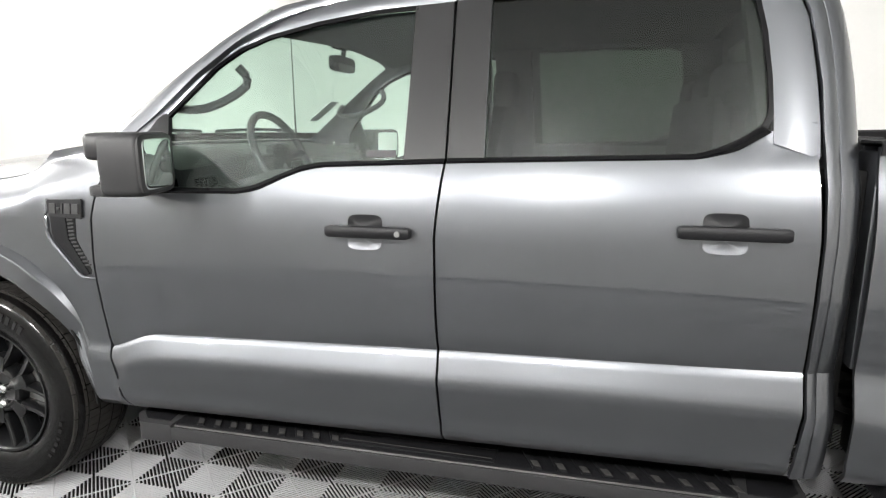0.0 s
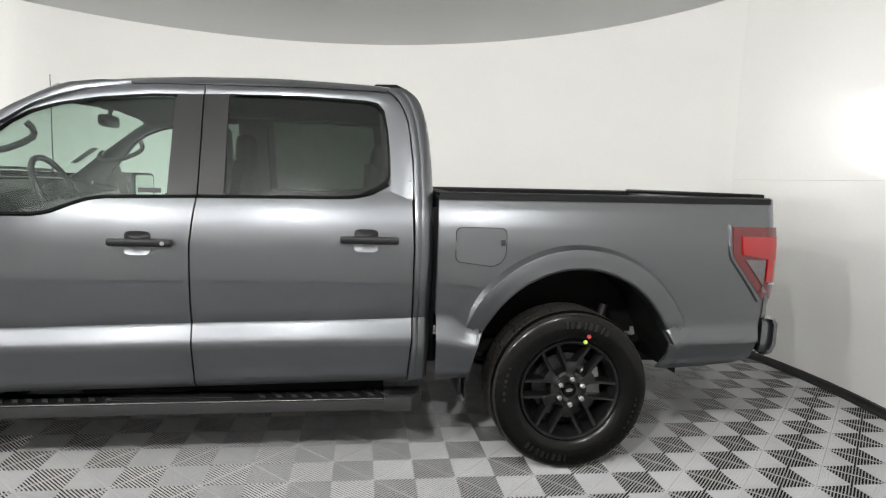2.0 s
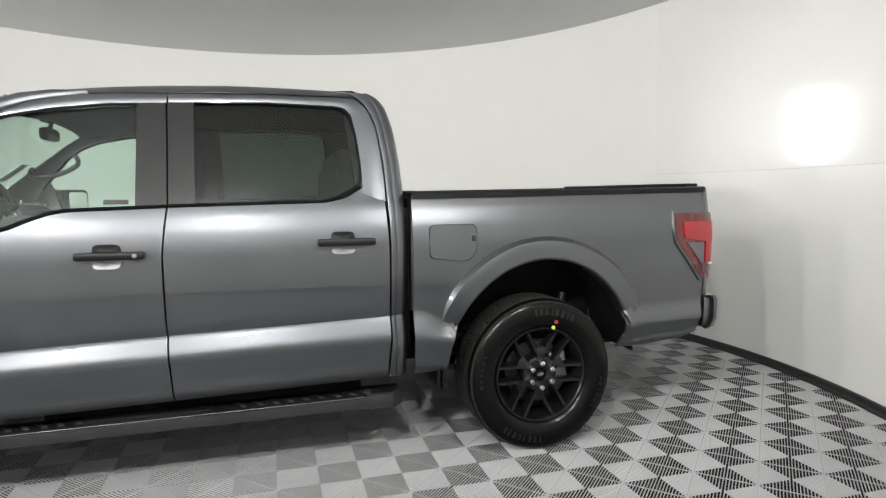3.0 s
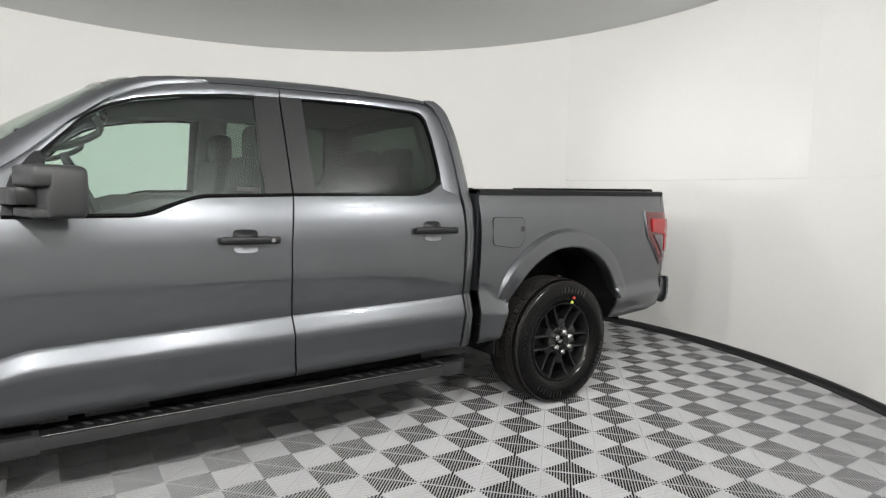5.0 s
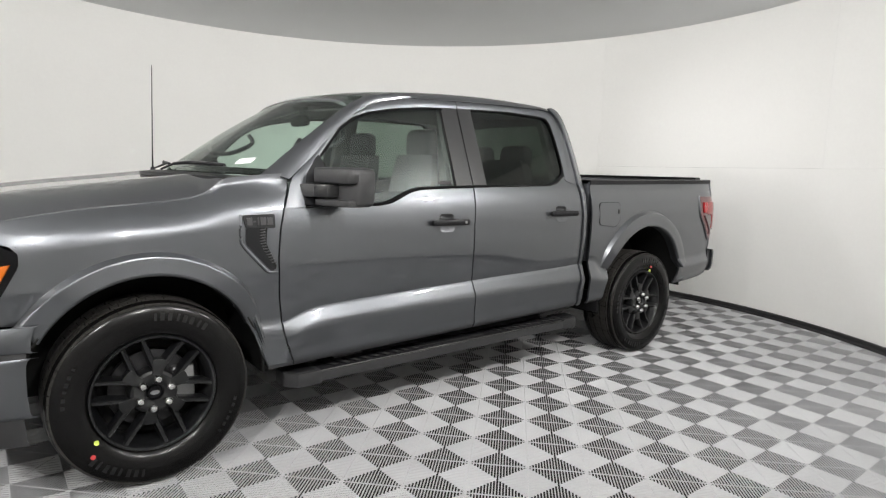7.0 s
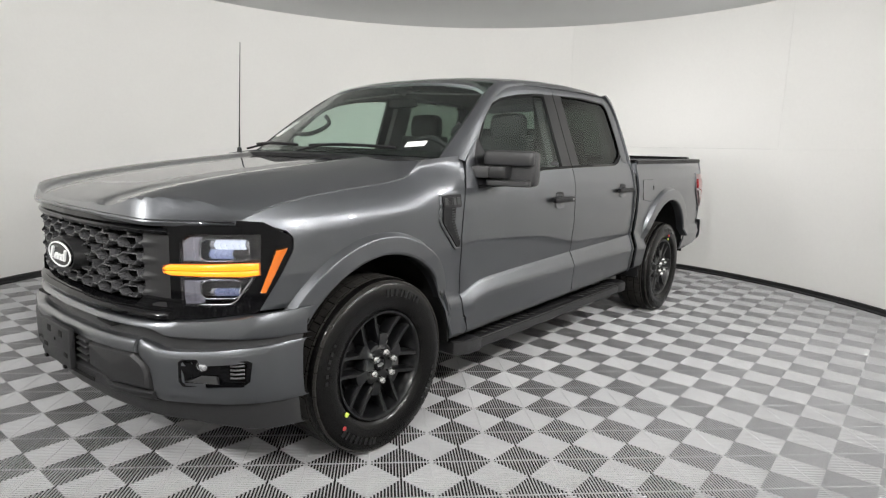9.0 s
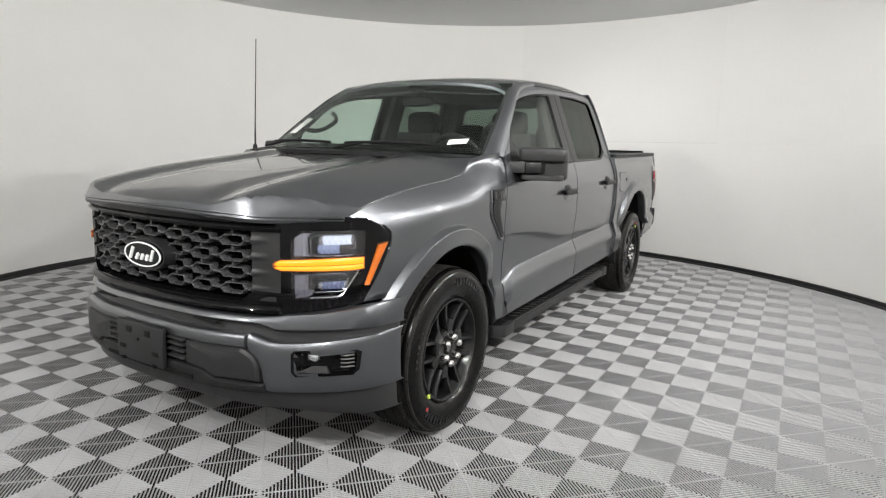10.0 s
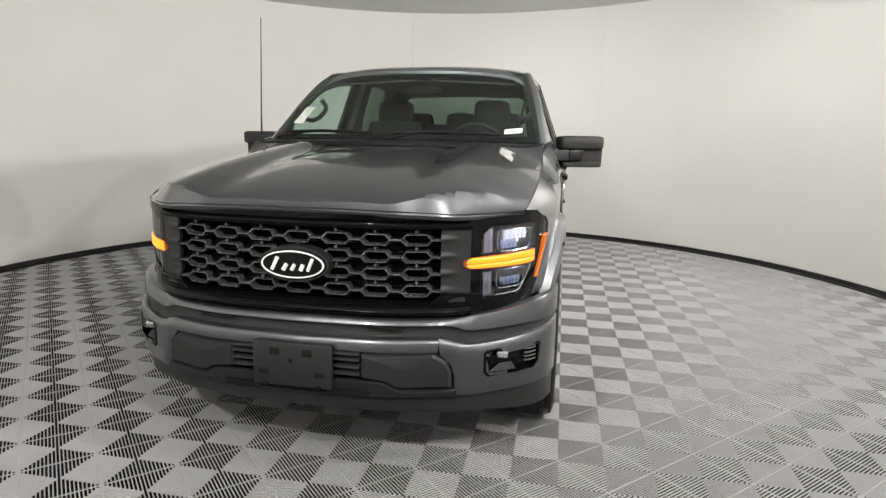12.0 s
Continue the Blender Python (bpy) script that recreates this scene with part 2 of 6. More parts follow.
def soften(points, rounds=2):
    """Rounds the corners of an open line, keeping its ends."""
    pts = [Vector(p) for p in points]
    for _ in range(rounds):
        new_pts = [pts[0]]
        for a, b in zip(pts, pts[1:]):
            new_pts += [a.lerp(b, 0.25), a.lerp(b, 0.75)]
        new_pts.append(pts[-1])
        pts = new_pts
    return pts


# ---------- booth ----------
def wall_sheet(a0, a1, z0, z1, inset, thick, n):
    bm = bmesh.new()
    grid = [[wall_point(a0 + (a1 - a0) * i / n, z0 + (z1 - z0) * j / 4, inset) for j in range(5)] for i in range(n + 1)]
    rows = [[bm.verts.new(p) for p in r] for r in grid]
    backs = [[bm.verts.new(p + (p - Vector((CX, CY, p.z))).normalized() * thick) for p in r] for r in grid]
    for i in range(n):
        for j in range(4):
            bm.faces.new((rows[i][j], rows[i + 1][j], rows[i + 1][j + 1], rows[i][j + 1]))
            bm.faces.new((backs[i][j], backs[i][j + 1], backs[i + 1][j + 1], backs[i + 1][j]))
        for j in (0, 4):
            bm.faces.new((rows[i][j], rows[i + 1][j], backs[i + 1][j], backs[i][j]))
    for i in (0, n):
        for j in range(4):
            bm.faces.new((rows[i][j], rows[i][j + 1], backs[i][j + 1], backs[i][j]))
    return bm


def build_booth():
    steps = 120
    wall = tagged(link("wall_booth", wall_sheet(15.3, 300, 0.0, CEIL + 0.05, 0.0, 0.06, 95), M_WALL), "curved off-white vinyl wall of a round photo booth", "wall", kind="structure")
    # service panels behind the tailgate, with hairline joints
    part("panel", wall_sheet(-60, 15.28, 0.0, 1.5797, 0.0, 0.06, 26), M_WALL, wall)
    part("panel", wall_sheet(-60, -21.378, 1.581, CEIL + 0.05, 0.0, 0.06, 18), M_WALL, wall)
    part("panel", wall_sheet(-21.36, 15.28, 1.581, CEIL + 0.05, 0.0, 0.06, 16), M_PANEL, wall, "smooth white vinyl panel")
    # outer skin closes the hairline joints
    bm = bmesh.new()
    ring = [[bm.verts.new(wall_point(k * 360 / steps, z, -0.075)) for k in range(steps)] for z in (-0.05, CEIL + 0.1)]
    for k in range(steps):
        bm.faces.new((ring[0][k], ring[0][(k + 1) % steps], ring[1][(k + 1) % steps], ring[1][k]))
    part("backing", bm, M_TRIM, wall)
    # ceiling disc
    bm = bmesh.new()
    low = [bm.verts.new(wall_point(k * 360 / steps, CEIL, 0.004)) for k in range(steps)]
    top = [bm.verts.new(wall_point(k * 360 / steps, CEIL + 0.08, 0.004)) for k in range(steps)]
    bm.faces.new(low)
    bm.faces.new(top[::-1])
    for k in range(steps):
        bm.faces.new((low[k], low[(k + 1) % steps], top[(k + 1) % steps], top[k]))
    tagged(link("ceiling", bm, M_CEIL, smooth=False), "flat matt grey stretched ceiling", "ceiling", kind="structure")
    # black base trim
    prof = [(0.0, 0.0), (0.045, 0.0), (0.045, 0.012), (0.02, 0.022), (0.016, 0.055), (0.0, 0.06)]
    bm = bmesh.new()
    rings = [[bm.verts.new(wall_point(k * 360 / steps, z, 0.003 + d)) for d, z in prof] for k in range(steps)]
    for k in range(steps):
        a, b = rings[k], rings[(k + 1) % steps]
        for j in range(len(prof) - 1):
            bm.faces.new((a[j], b[j], b[j + 1], a[j + 1]))
    tagged(link("baseboard", bm, M_TRIM), "black rubber skirting at the foot of the wall", "skirting", kind="structure")


# small round floods high on the wall behind the camera's way, tilted at the truck: angle round the booth, glow
FLOODS = [(178, 800), (205, 680), (228, 640), (250, 660), (272, 600), (298, 470)]
FLOOD_SIZE = 0.07


def build_lamps():
    size = FLOOD_SIZE
    for angle, power in FLOODS:
        lamp = new("wall_flood")
        spot = wall_point(angle, 2.94, 0.20)
        lamp.matrix_world = look(spot, (CX, CY + 0.6, 1.15))
        tagged(lamp, "small round white floodlight on a wall arm", "lamp", group="floodlights round the booth")
        part("lamp_head", lathe([(0.0, 0.07), (size * 0.7, 0.065), (size + 0.012, 0.02), (size + 0.016, -0.012), (size + 0.004, -0.014), (size, 0.002)], 28, "z"), M_WHITE, lamp, "white metal lamp head")
        bm = bmesh.new()
        ring = [bm.verts.new((size * math.cos(k * math.tau / 28), size * math.sin(k * math.tau / 28), -0.004)) for k in range(28)]
        bm.faces.new(ring[::-1])
        part("diffuser", bm, emitter("flood_diffuser", (1.0, 0.985, 0.955), power), lamp, "glowing white diffuser", smooth=False)
        part("wall_arm", tube([(0, 0, 0.06), (0, 0.02, 0.13), (0, 0.10, 0.22)], 0.012, 8), M_WHITE, lamp)
    # bodiless light added in mid-air; its reflection makes the bright spot behind the tailgate
    la = bpy.data.lights.new("flood_lamp", "AREA")
    la.shape, la.size, la.size_y, la.energy, la.spread = "ELLIPSE", 0.03, 0.85, SPOT_POWER, radians(50)
    ob = new("flood_lamp", la)
    ob.matrix_world = look((4.37, 2.31, 2.19), (6.0, -0.5, 1.93))
    tagged(ob, "added bodiless light for the bright spot on the white wall", "lamp")


SPOT_POWER = 1.1
build_booth()
build_lamps()


# ---------- pickup truck ----------
# front axle at x = 0, nose towards -x, driver's side towards -y
HUB_Z, WB = 0.418, 3.693
truck = tagged(new("pickup_truck"), "dark grey metallic crew cab pickup truck with black wheels", "pickup truck")

CREASE = [(-0.6, 0.65), (0.30, 0.652), (0.56, 0.652), (0.60, 0.655), (0.68, 0.685), (0.79, 0.716), (0.90, 0.722), (1.85, 0.757), (2.86, 0.787),
          (2.98, 0.797), (3.04, 0.795), (3.15, 0.722), (3.26, 0.716), (4.20, 0.742), (4.80, 0.768)]
BANDLOW = [(-0.6, 0.575), (0.60, 0.575), (0.72, 0.622), (0.86, 0.64), (1.85, 0.664), (2.86, 0.684), (3.1, 0.66), (3.26, 0.655), (4.8, 0.69)]
LIP = [(-0.6, 0.47), (0.62, 0.478), (1.85, 0.504), (2.85, 0.527), (3.3, 0.54), (4.2, 0.57), (4.8, 0.60)]
SILL = [(-0.6, 0.42), (0.62, 0.426), (1.85, 0.454), (2.85, 0.479), (3.3, 0.49), (4.2, 0.53), (4.6, 0.565), (4.8, 0.64)]
HOODCUT = [(-0.66, 1.132), (-0.5, 1.188), (-0.2, 1.236), (0.1, 1.264), (0.22, 1.285), (0.29, 1.322), (0.335, 1.368), (0.62, 1.405)]
UPPER = [(-0.6, 0.95), (0.0, 0.962), (0.10, 0.969), (0.24, 0.978), (0.36, 0.978), (0.46, 0.967), (0.54, 0.945), (0.585, 0.925), (0.65, 0.885)]
NARROW = [(-0.70, 0.140), (-0.60, 0.085), (-0.47, 0.045), (-0.30, 0.016), (-0.1, 0.002), (0.1, 0.0), (4.2, 0.0), (4.6, 0.008), (4.80, 0.028)]
HOODSIDE = [(-0.66, 0.842), (-0.5, 0.865), (-0.2, 0.875), (0.335, 0.868), (0.50, 0.880), (0.62, 0.905)]


HOODREF = [(-0.66, 1.132), (-0.5, 1.188), (-0.2, 1.236), (0.1, 1.264), (0.25, 1.297), (0.335, 1.333), (0.62, 1.385)]


def arch_radius(front, phi):
    s = abs(math.sin(phi))
    return (0.485 + 0.045 * s * s) if front else (0.545 + 0.075 * s * s)


def arch_flare(front, s, parent):
    """Raised lip round a wheel opening with a crisp chamfer along its outer edge."""
    cx, cz, f = (-0.005, HUB_Z, 0.100) if front else (WB + 0.012, HUB_Z + 0.01, 0.122)
    prof = [(-0.004, -0.030), (-0.002, 0.020), (0.004, 0.033), (0.014, 0.036), (f * 0.45, 0.034), (f * 0.78, 0.032), (f * 0.84, 0.030), (f * 0.96, 0.009), (f * 0.985, 0.005), (f * 1.03, -0.004)]
    a0, a1 = (0.54, math.pi - 0.60) if front else (0.46, math.pi - 0.50)
    grid = []
    for i in range(73):
        phi = a0 + (a1 - a0) * i / 72
        r0 = arch_radius(front, phi)
        rise = max(0.0, min(1.0, (math.sin(phi) * r0 - (0.20 if phi < 1.57 and front or phi > 1.57 and not front else 0.06)) / 0.24))
        rise = rise * rise * (3 - 2 * rise)
        row = []
        for d, out in prof:
            wide = d if d < 0.02 else d * (0.75 + 0.25 * rise)
            x, z = cx + (r0 + wide) * math.cos(phi), cz + (r0 + wide) * math.sin(phi)
            o = out if out < 0 else out * rise + 0.0015 - 0.010 * (1 - rise)
            row.append(Vector((x, -s * (side(x, z) + o), z)))
        grid.append(row)
    part("arch_flare", shell(grid, 0.006, inward=(0, s, 0)), M_PAINT, parent, angle=14)


def side(x, z, cab=False):
    """Half width of the body at a place along it and a height."""
    zc, zb, zl = smooth_table(CREASE, x), smooth_table(BANDLOW, x), lerp_table(LIP, x)
    if z >= zc:
        w = smooth_table(UPPER, z - 0.757 - 0.0117 * (x - 1.85))
        step = max(0.0, 1 - (z - zc) / 0.035)
        w = w - 0.006 * step
    elif z >= zb:
        t = (zc - z) / max(0.001, zc - zb)
        w = 0.962 + 0.036 * min(1.0, t * 1.08)
    elif z >= zl:
        t = (zb - z) / max(0.001, zb - zl)
        w = 0.998 - 0.018 * t
    else:
        t = min(1.0, (zl - z) / 0.05)
        w = 0.984 - 0.03 * t * t
    if x < 0.62:
        ref = smooth_table(HOODREF, x)
        hs = smooth_table(HOODSIDE, x)
        t = max(0.0, min(1.0, (z - (ref - 0.15)) / 0.15))
        narrow = smooth_table(NARROW, x)
        w = min(w, 0.975) - narrow
        w = w + (hs - w) * t ** 2.0
    elif x > 2.95:
        w -= smooth_table(NARROW, x)
        if z > 1.2:
            w = max(w, 0.955 - (z - 1.2) * 0.12 - smooth_table(NARROW, x))
    return w


def glassw(x, z):
    """Half width of the greenhouse."""
    w = 0.922 - 0.371 * (z - 1.348)
    k = max(0.0, min(1.0, (1.55 - x) / 0.7)) * max(0.0, (z - 1.40) / 0.45)
    return w - 0.045 * k


def body_panel(name, x_left, x_right, nu, levels, counts, s, mat=None, thick=0.014, parent=None, label="", spread=None, extra=None):
    grid = []
    for i in range(nu + 1):
        u = i / nu
        if spread:
            u = spread(u)
        col = []
        for k in range(len(levels) - 1):
            last = k == len(levels) - 2
            for j in range(counts[k] + (1 if last else 0)):
                f = j / counts[k]
                x = (x_left(1.0) + x_right(1.0)) / 2
                z = 1.0
                for _ in range(4):
                    z0, z1 = levels[k](x), levels[k + 1](x)
                    z = z0 + (z1 - z0) * f
                    x = x_left(z) + (x_right(z) - x_left(z)) * u
                w = side(x, z)
                if extra:
                    w += extra(x, z)
                col.append(Vector((x, s * -w, z)))
        grid.append(col)
    bm = shell(grid, thick, inward=(0, s, 0))
    return part(name, bm, mat or M_PAINT, parent or truck, label)


def strip(outer, inner, s, thick=0.03, mat=None, name="frame", parent=None, label="", n=24, rows=4, wfun=glassw, bulge=0.0, prepared=False):
    """A band between two matched lines of (x, z) on the greenhouse side."""
    a = outer if prepared else resample([Vector((x, 0, z)) for x, z in outer], n)
    b = inner if prepared else resample([Vector((x, 0, z)) for x, z in inner], n)
    grid = []
    for p, q in zip(a, b):
        row = []
        for j in range(rows + 1):
            c = Vector(p).lerp(Vector(q), j / rows)
            row.append(Vector((c.x, -s * (wfun(c.x, c.z) + bulge * math.sin(math.pi * j / rows)), c.z)))
        grid.append(row)
    return part(name, shell(grid, thick, inward=(0, s, 0)), mat or M_PAINT, parent or truck, label)


DOOR_F = [(0.42, 0.660), (0.489, 0.631), (0.615, 0.597), (0.792, 0.579), (0.991, 0.573), (1.138, 0.584), (1.25, 0.612), (1.40, 0.665)]
SPLIT = [(0.44, 1.862), (0.60, 1.852), (0.85, 1.840), (1.12, 1.838), (1.25, 1.850), (1.36, 1.862)]
DOOR_R = [(0.46, 2.850), (0.52, 2.853), (0.70, 2.868), (1.15, 2.868), (1.37, 2.856)]
BELT = [(0.55, 1.232), (1.17, 1.238), (1.24, 1.250), (1.30, 1.275), (1.385, 1.309), (1.46, 1.324), (1.72, 1.336), (1.98, 1.345), (2.56, 1.357), (2.66, 1.383), (2.74, 1.43), (2.84, 1.455), (2.90, 1.46)]


def belt(x):
    return smooth_table(BELT, x)


def lower_door_levels():
    return [lambda x: lerp_table(SILL, x), lambda x: lerp_table(LIP, x), lambda x: smooth_table(BANDLOW, x), lambda x: smooth_table(CREASE, x) - 0.003,
            lambda x: smooth_table(CREASE, x) + 0.004, belt]


GLASS_F = [(0.80, 1.243), (1.199, 1.250), (1.24, 1.259), (1.292, 1.286), (1.384, 1.322), (1.454, 1.336), (1.722, 1.348), (1.716, 1.813), (1.60, 1.803),
           (1.378, 1.777), (1.20, 1.742), (1.09, 1.704), (1.009, 1.658), (0.853, 1.497)]
GLASS_R = [(1.981, 1.357), (2.555, 1.370), (2.62, 1.385), (2.675, 1.414), (2.722, 1.444), (2.737, 1.475), (2.732, 1.60), (2.712, 1.77), (2.70, 1.81), (2.665, 1.832), (2.30, 1.842), (1.966, 1.832)]


def glass_pane(outline, s, mat, parent, name="window_glass", inset=0.012, label=""):
    pts = [Vector((x, -s * (glassw(x, z) - inset), z)) for x, z in outline]
    ob = part(name, prism(pts, (0, s * 0.004, 0)), mat, parent, label, smooth=False)
    ob.visible_shadow = False
    return ob


def handle(parent, x0, x1, z, s, keyhole):
    xm = x0 + (x1 - x0) * 0.44
    bm = bmesh.new()
    w = lambda x, zz: side(x, zz)
    # bar with rounded ends and a middle bulge
    grid = []
    for i in range(25):
        u = i / 24
        x = x0 + (x1 - x0) * u
        mid = math.exp(-((u - 0.44) / 0.24) ** 4)
        hh = 0.0185
        row = []
        for k in range(13):
            a = math.tau * k / 12
            cy = math.copysign(abs(math.cos(a)) ** 0.55, math.cos(a))
            cz = math.copysign(abs(math.sin(a)) ** 0.55, math.sin(a))
            end = 0.75 if i in (0, 24) else 1.0
            row.append(Vector((x, -s * (w(x, z) + 0.024 + cy * 0.015 * end), z + cz * hh * end)))
        grid.append(row)
    vs = [[bm.verts.new(p) for p in r[:-1]] for r in grid]
    for a, b in zip(vs, vs[1:]):
        for k in range(12):
            bm.faces.new((a[k], a[(k + 1) % 12], b[(k + 1) % 12], b[k]))
    bm.faces.new(vs[0][::-1])
    bm.faces.new(vs[-1])
    h = part("door_handle", bm, M_BLACK, parent, "satin black pull handle")
    # finger guard above and paint cup below
    def oval(zc, rx, rz, dy, mat, nm, lab):
        b2 = bmesh.new()
        g = []
        for r in (1.0, 0.8, 0.4, 0.0):
            ring = []
            for k in range(24):
                a = math.tau * k / 24
                cx = math.copysign(abs(math.cos(a)) ** 0.5, math.cos(a)) * rx * r
                cz = math.copysign(abs(math.sin(a)) ** 0.5, math.sin(a)) * rz * r
                x, zz = xm + cx, zc + cz
                ledge = 0.010 * max(0.0, (zc - zz) / rz) if mat == M_PAINT else 0.0
                ring.append(b2.verts.new((x, -s * (w(x, zz) + (dy * (1 - r * r) if not ledge else ledge) + 0.0015), zz)))
            g.append(ring)
        for a, c in zip(g, g[1:]):
            for k in range(24):
                b2.faces.new((a[k], a[(k + 1) % 24], c[(k + 1) % 24], c[k]))
        part(nm, b2, mat, parent, lab)
    oval(z + 0.014, 0.057, 0.036, 0.024, M_BLACK, "handle_guard", "satin black finger guard")
    oval(z - 0.024, 0.056, 0.034, 0.006, M_PAINT, "handle_cup", "grey painted finger recess")
    if keyhole:
        part("key_lock", lathe([(0.0, -s * 0.004), (0.009, -s * 0.004), (0.0095, 0.0)], 16, "y", (x1 - 0.035, -s * (w(x1 - 0.035, z) + 0.038), z)), M_STEEL, h, "dull metal key lock")


def front_door(s):
    d = body_panel("front_door", lambda z: lerp_table(DOOR_F, z) + 0.004, lambda z: lerp_table(SPLIT, z) - 0.004, 26, lower_door_levels(), [3, 6, 5, 1, 18], s,
                   label="grey metallic front door with a clear window")
    # belt moulding
    strip([(0.72, 1.231), (1.17, 1.237), (1.24, 1.249), (1.30, 1.274), (1.385, 1.308), (1.46, 1.323), (1.858, 1.337)],
          [(0.72, 1.249), (1.17, 1.255), (1.235, 1.268), (1.29, 1.292), (1.38, 1.327), (1.45, 1.341), (1.858, 1.355)], s, 0.02, M_GLOSS, "belt_moulding", d, n=40, rows=2, bulge=0.006)
    # painted frame along the pillar and top
    strip(
        [(0.612, 1.233), (0.636, 1.295), (0.668, 1.375), (0.80, 1.49), (0.95, 1.63), (1.10, 1.745), (1.25, 1.815), (1.42, 1.852), (1.62, 1.868), (1.852, 1.876)],
        [(0.730, 1.233), (0.745, 1.30), (0.765, 1.405), (0.86, 1.510), (1.000, 1.657), (1.09, 1.716), (1.20, 1.757), (1.378, 1.793), (1.60, 1.820), (1.852, 1.832)], s, 0.03, M_PAINT, "window_frame", d, n=48, rows=4, bulge=0.004)
    # dark glass run
    strip([(0.80, 1.44), (0.86, 1.510), (1.000, 1.657), (1.09, 1.716), (1.20, 1.757), (1.378, 1.793), (1.60, 1.820), (1.73, 1.826)],
          [(0.815, 1.44), (0.868, 1.500), (1.009, 1.647), (1.096, 1.704), (1.20, 1.743), (1.378, 1.779), (1.60, 1.806), (1.73, 1.811)], s, 0.02, M_GLOSS, "window_seal", d, n=44, rows=1)
    # black pillar cover
    strip([(1.728, 1.350), (1.725, 1.60), (1.722, 1.83)], [(1.858, 1.350), (1.853, 1.60), (1.846, 1.836)], s, 0.025, M_PILLAR, "pillar_cover", d, n=8, rows=3)
    # mirror sail
    strip([(0.685, 1.243), (0.705, 1.36), (0.80, 1.49)], [(0.90, 1.250), (0.875, 1.40), (0.850, 1.500)], s, 0.02, M_BLACK, "mirror_sail", d, n=6, rows=3, bulge=0.004)
    glass_pane(GLASS_F, s, M_GLASS, d, label="clear green-tinted window")
    # inner trim
    grid = [[Vector((x, -s * 0.86, z)) for z in (0.55, 0.9, 1.15, 1.24 if x < 1.2 else 1.31)] for x in (0.70, 1.0, 1.25, 1.5, 1.82)]
    part("door_trim", shell(grid, 0.05, inward=(0, s, 0)), M_DASH, d, "black moulded inner trim")
    handle(d, 1.498, 1.770, 1.135, s, True)
    return d


def rear_door(s):
    d = body_panel("rear_door", lambda z: lerp_table(SPLIT, z) + 0.004, lambda z: lerp_table(DOOR_R, z) - 0.003, 24, lower_door_levels(), [3, 6, 5, 1, 18], s,
                   label="grey metallic rear door with dark privacy glass")
    strip([(1.866, 1.338), (2.56, 1.352), (2.66, 1.378), (2.745, 1.428)], [(1.866, 1.356), (2.555, 1.371), (2.64, 1.393), (2.725, 1.445)], s, 0.02, M_GLOSS, "belt_moulding", d, n=30, rows=2, bulge=0.006)
    strip([(1.858, 1.877), (2.3, 1.890), (2.66, 1.892), (2.745, 1.882), (2.80, 1.825), (2.835, 1.73), (2.853, 1.567), (2.860, 1.445), (2.858, 1.36)],
          [(1.858, 1.834), (2.3, 1.852), (2.63, 1.845), (2.685, 1.835), (2.715, 1.80), (2.735, 1.70), (2.748, 1.567), (2.75, 1.47), (2.75, 1.40)], s, 0.03, M_PAINT, "window_frame", d, n=52, rows=4, bulge=0.004)
    strip([(1.97, 1.846), (2.3, 1.853), (2.64, 1.846), (2.69, 1.833), (2.717, 1.80), (2.737, 1.70), (2.75, 1.567), (2.752, 1.47), (2.735, 1.435), (2.68, 1.40), (2.62, 1.375)],
          [(1.97, 1.833), (2.3, 1.841), (2.63, 1.834), (2.675, 1.823), (2.703, 1.79), (2.723, 1.70), (2.736, 1.567), (2.738, 1.48), (2.722, 1.447), (2.672, 1.414), (2.615, 1.389)], s, 0.02, M_GLOSS, "window_seal", d, n=50, rows=1)
    strip([(1.866, 1.352), (1.861, 1.60), (1.856, 1.838)], [(1.978, 1.354), (1.972, 1.60), (1.966, 1.842)], s, 0.025, M_PILLAR, "pillar_cover", d, n=8, rows=3)
    glass_pane(GLASS_R, s, M_TINT, d, label="dark privacy glass")
    grid = [[Vector((x, -s * 0.86, z)) for z in (0.56, 0.9, 1.15, 1.34)] for x in (1.90, 2.2, 2.5, 2.8)]
    part("door_trim", shell(grid, 0.05, inward=(0, s, 0)), M_DASH, d, "black moulded inner trim")
    handle(d, 2.518, 2.792, 1.170, s, False)
    return d


def arch_floor(front, x, base):
    """Lower edge of a panel at a wheel opening."""
    cx, cz = (-0.005, HUB_Z) if front else (WB + 0.012, HUB_Z + 0.01)
    dx = x - cx
    lo, hi = 0.0, math.pi / 2
    r_h = arch_radius(front, 0)
    if abs(dx) >= r_h:
        return base
    for _ in range(30):
        m = (lo + hi) / 2
        if arch_radius(front, m) * math.cos(m) > abs(dx):
            lo = m
        else:
            hi = m
    z = cz + arch_radius(front, lo) * math.sin(lo)
    return max(z, base)


def arch_spread(x0, x1, cx, r):
    """Spreads columns so that they crowd where the arch is steep."""
    def f(u):
        a, b = (cx - r - x0) / (x1 - x0), (cx + r - x0) / (x1 - x0)
        if u < 0.12:
            return a * u / 0.12 if a > 0 else 0.0
        if u > 0.88:
            return b + (1 - b) * (u - 0.88) / 0.12
        t = (u - 0.12) / 0.76
        return a + (b - a) * (0.5 - 0.5 * math.cos(math.pi * t))
    return f


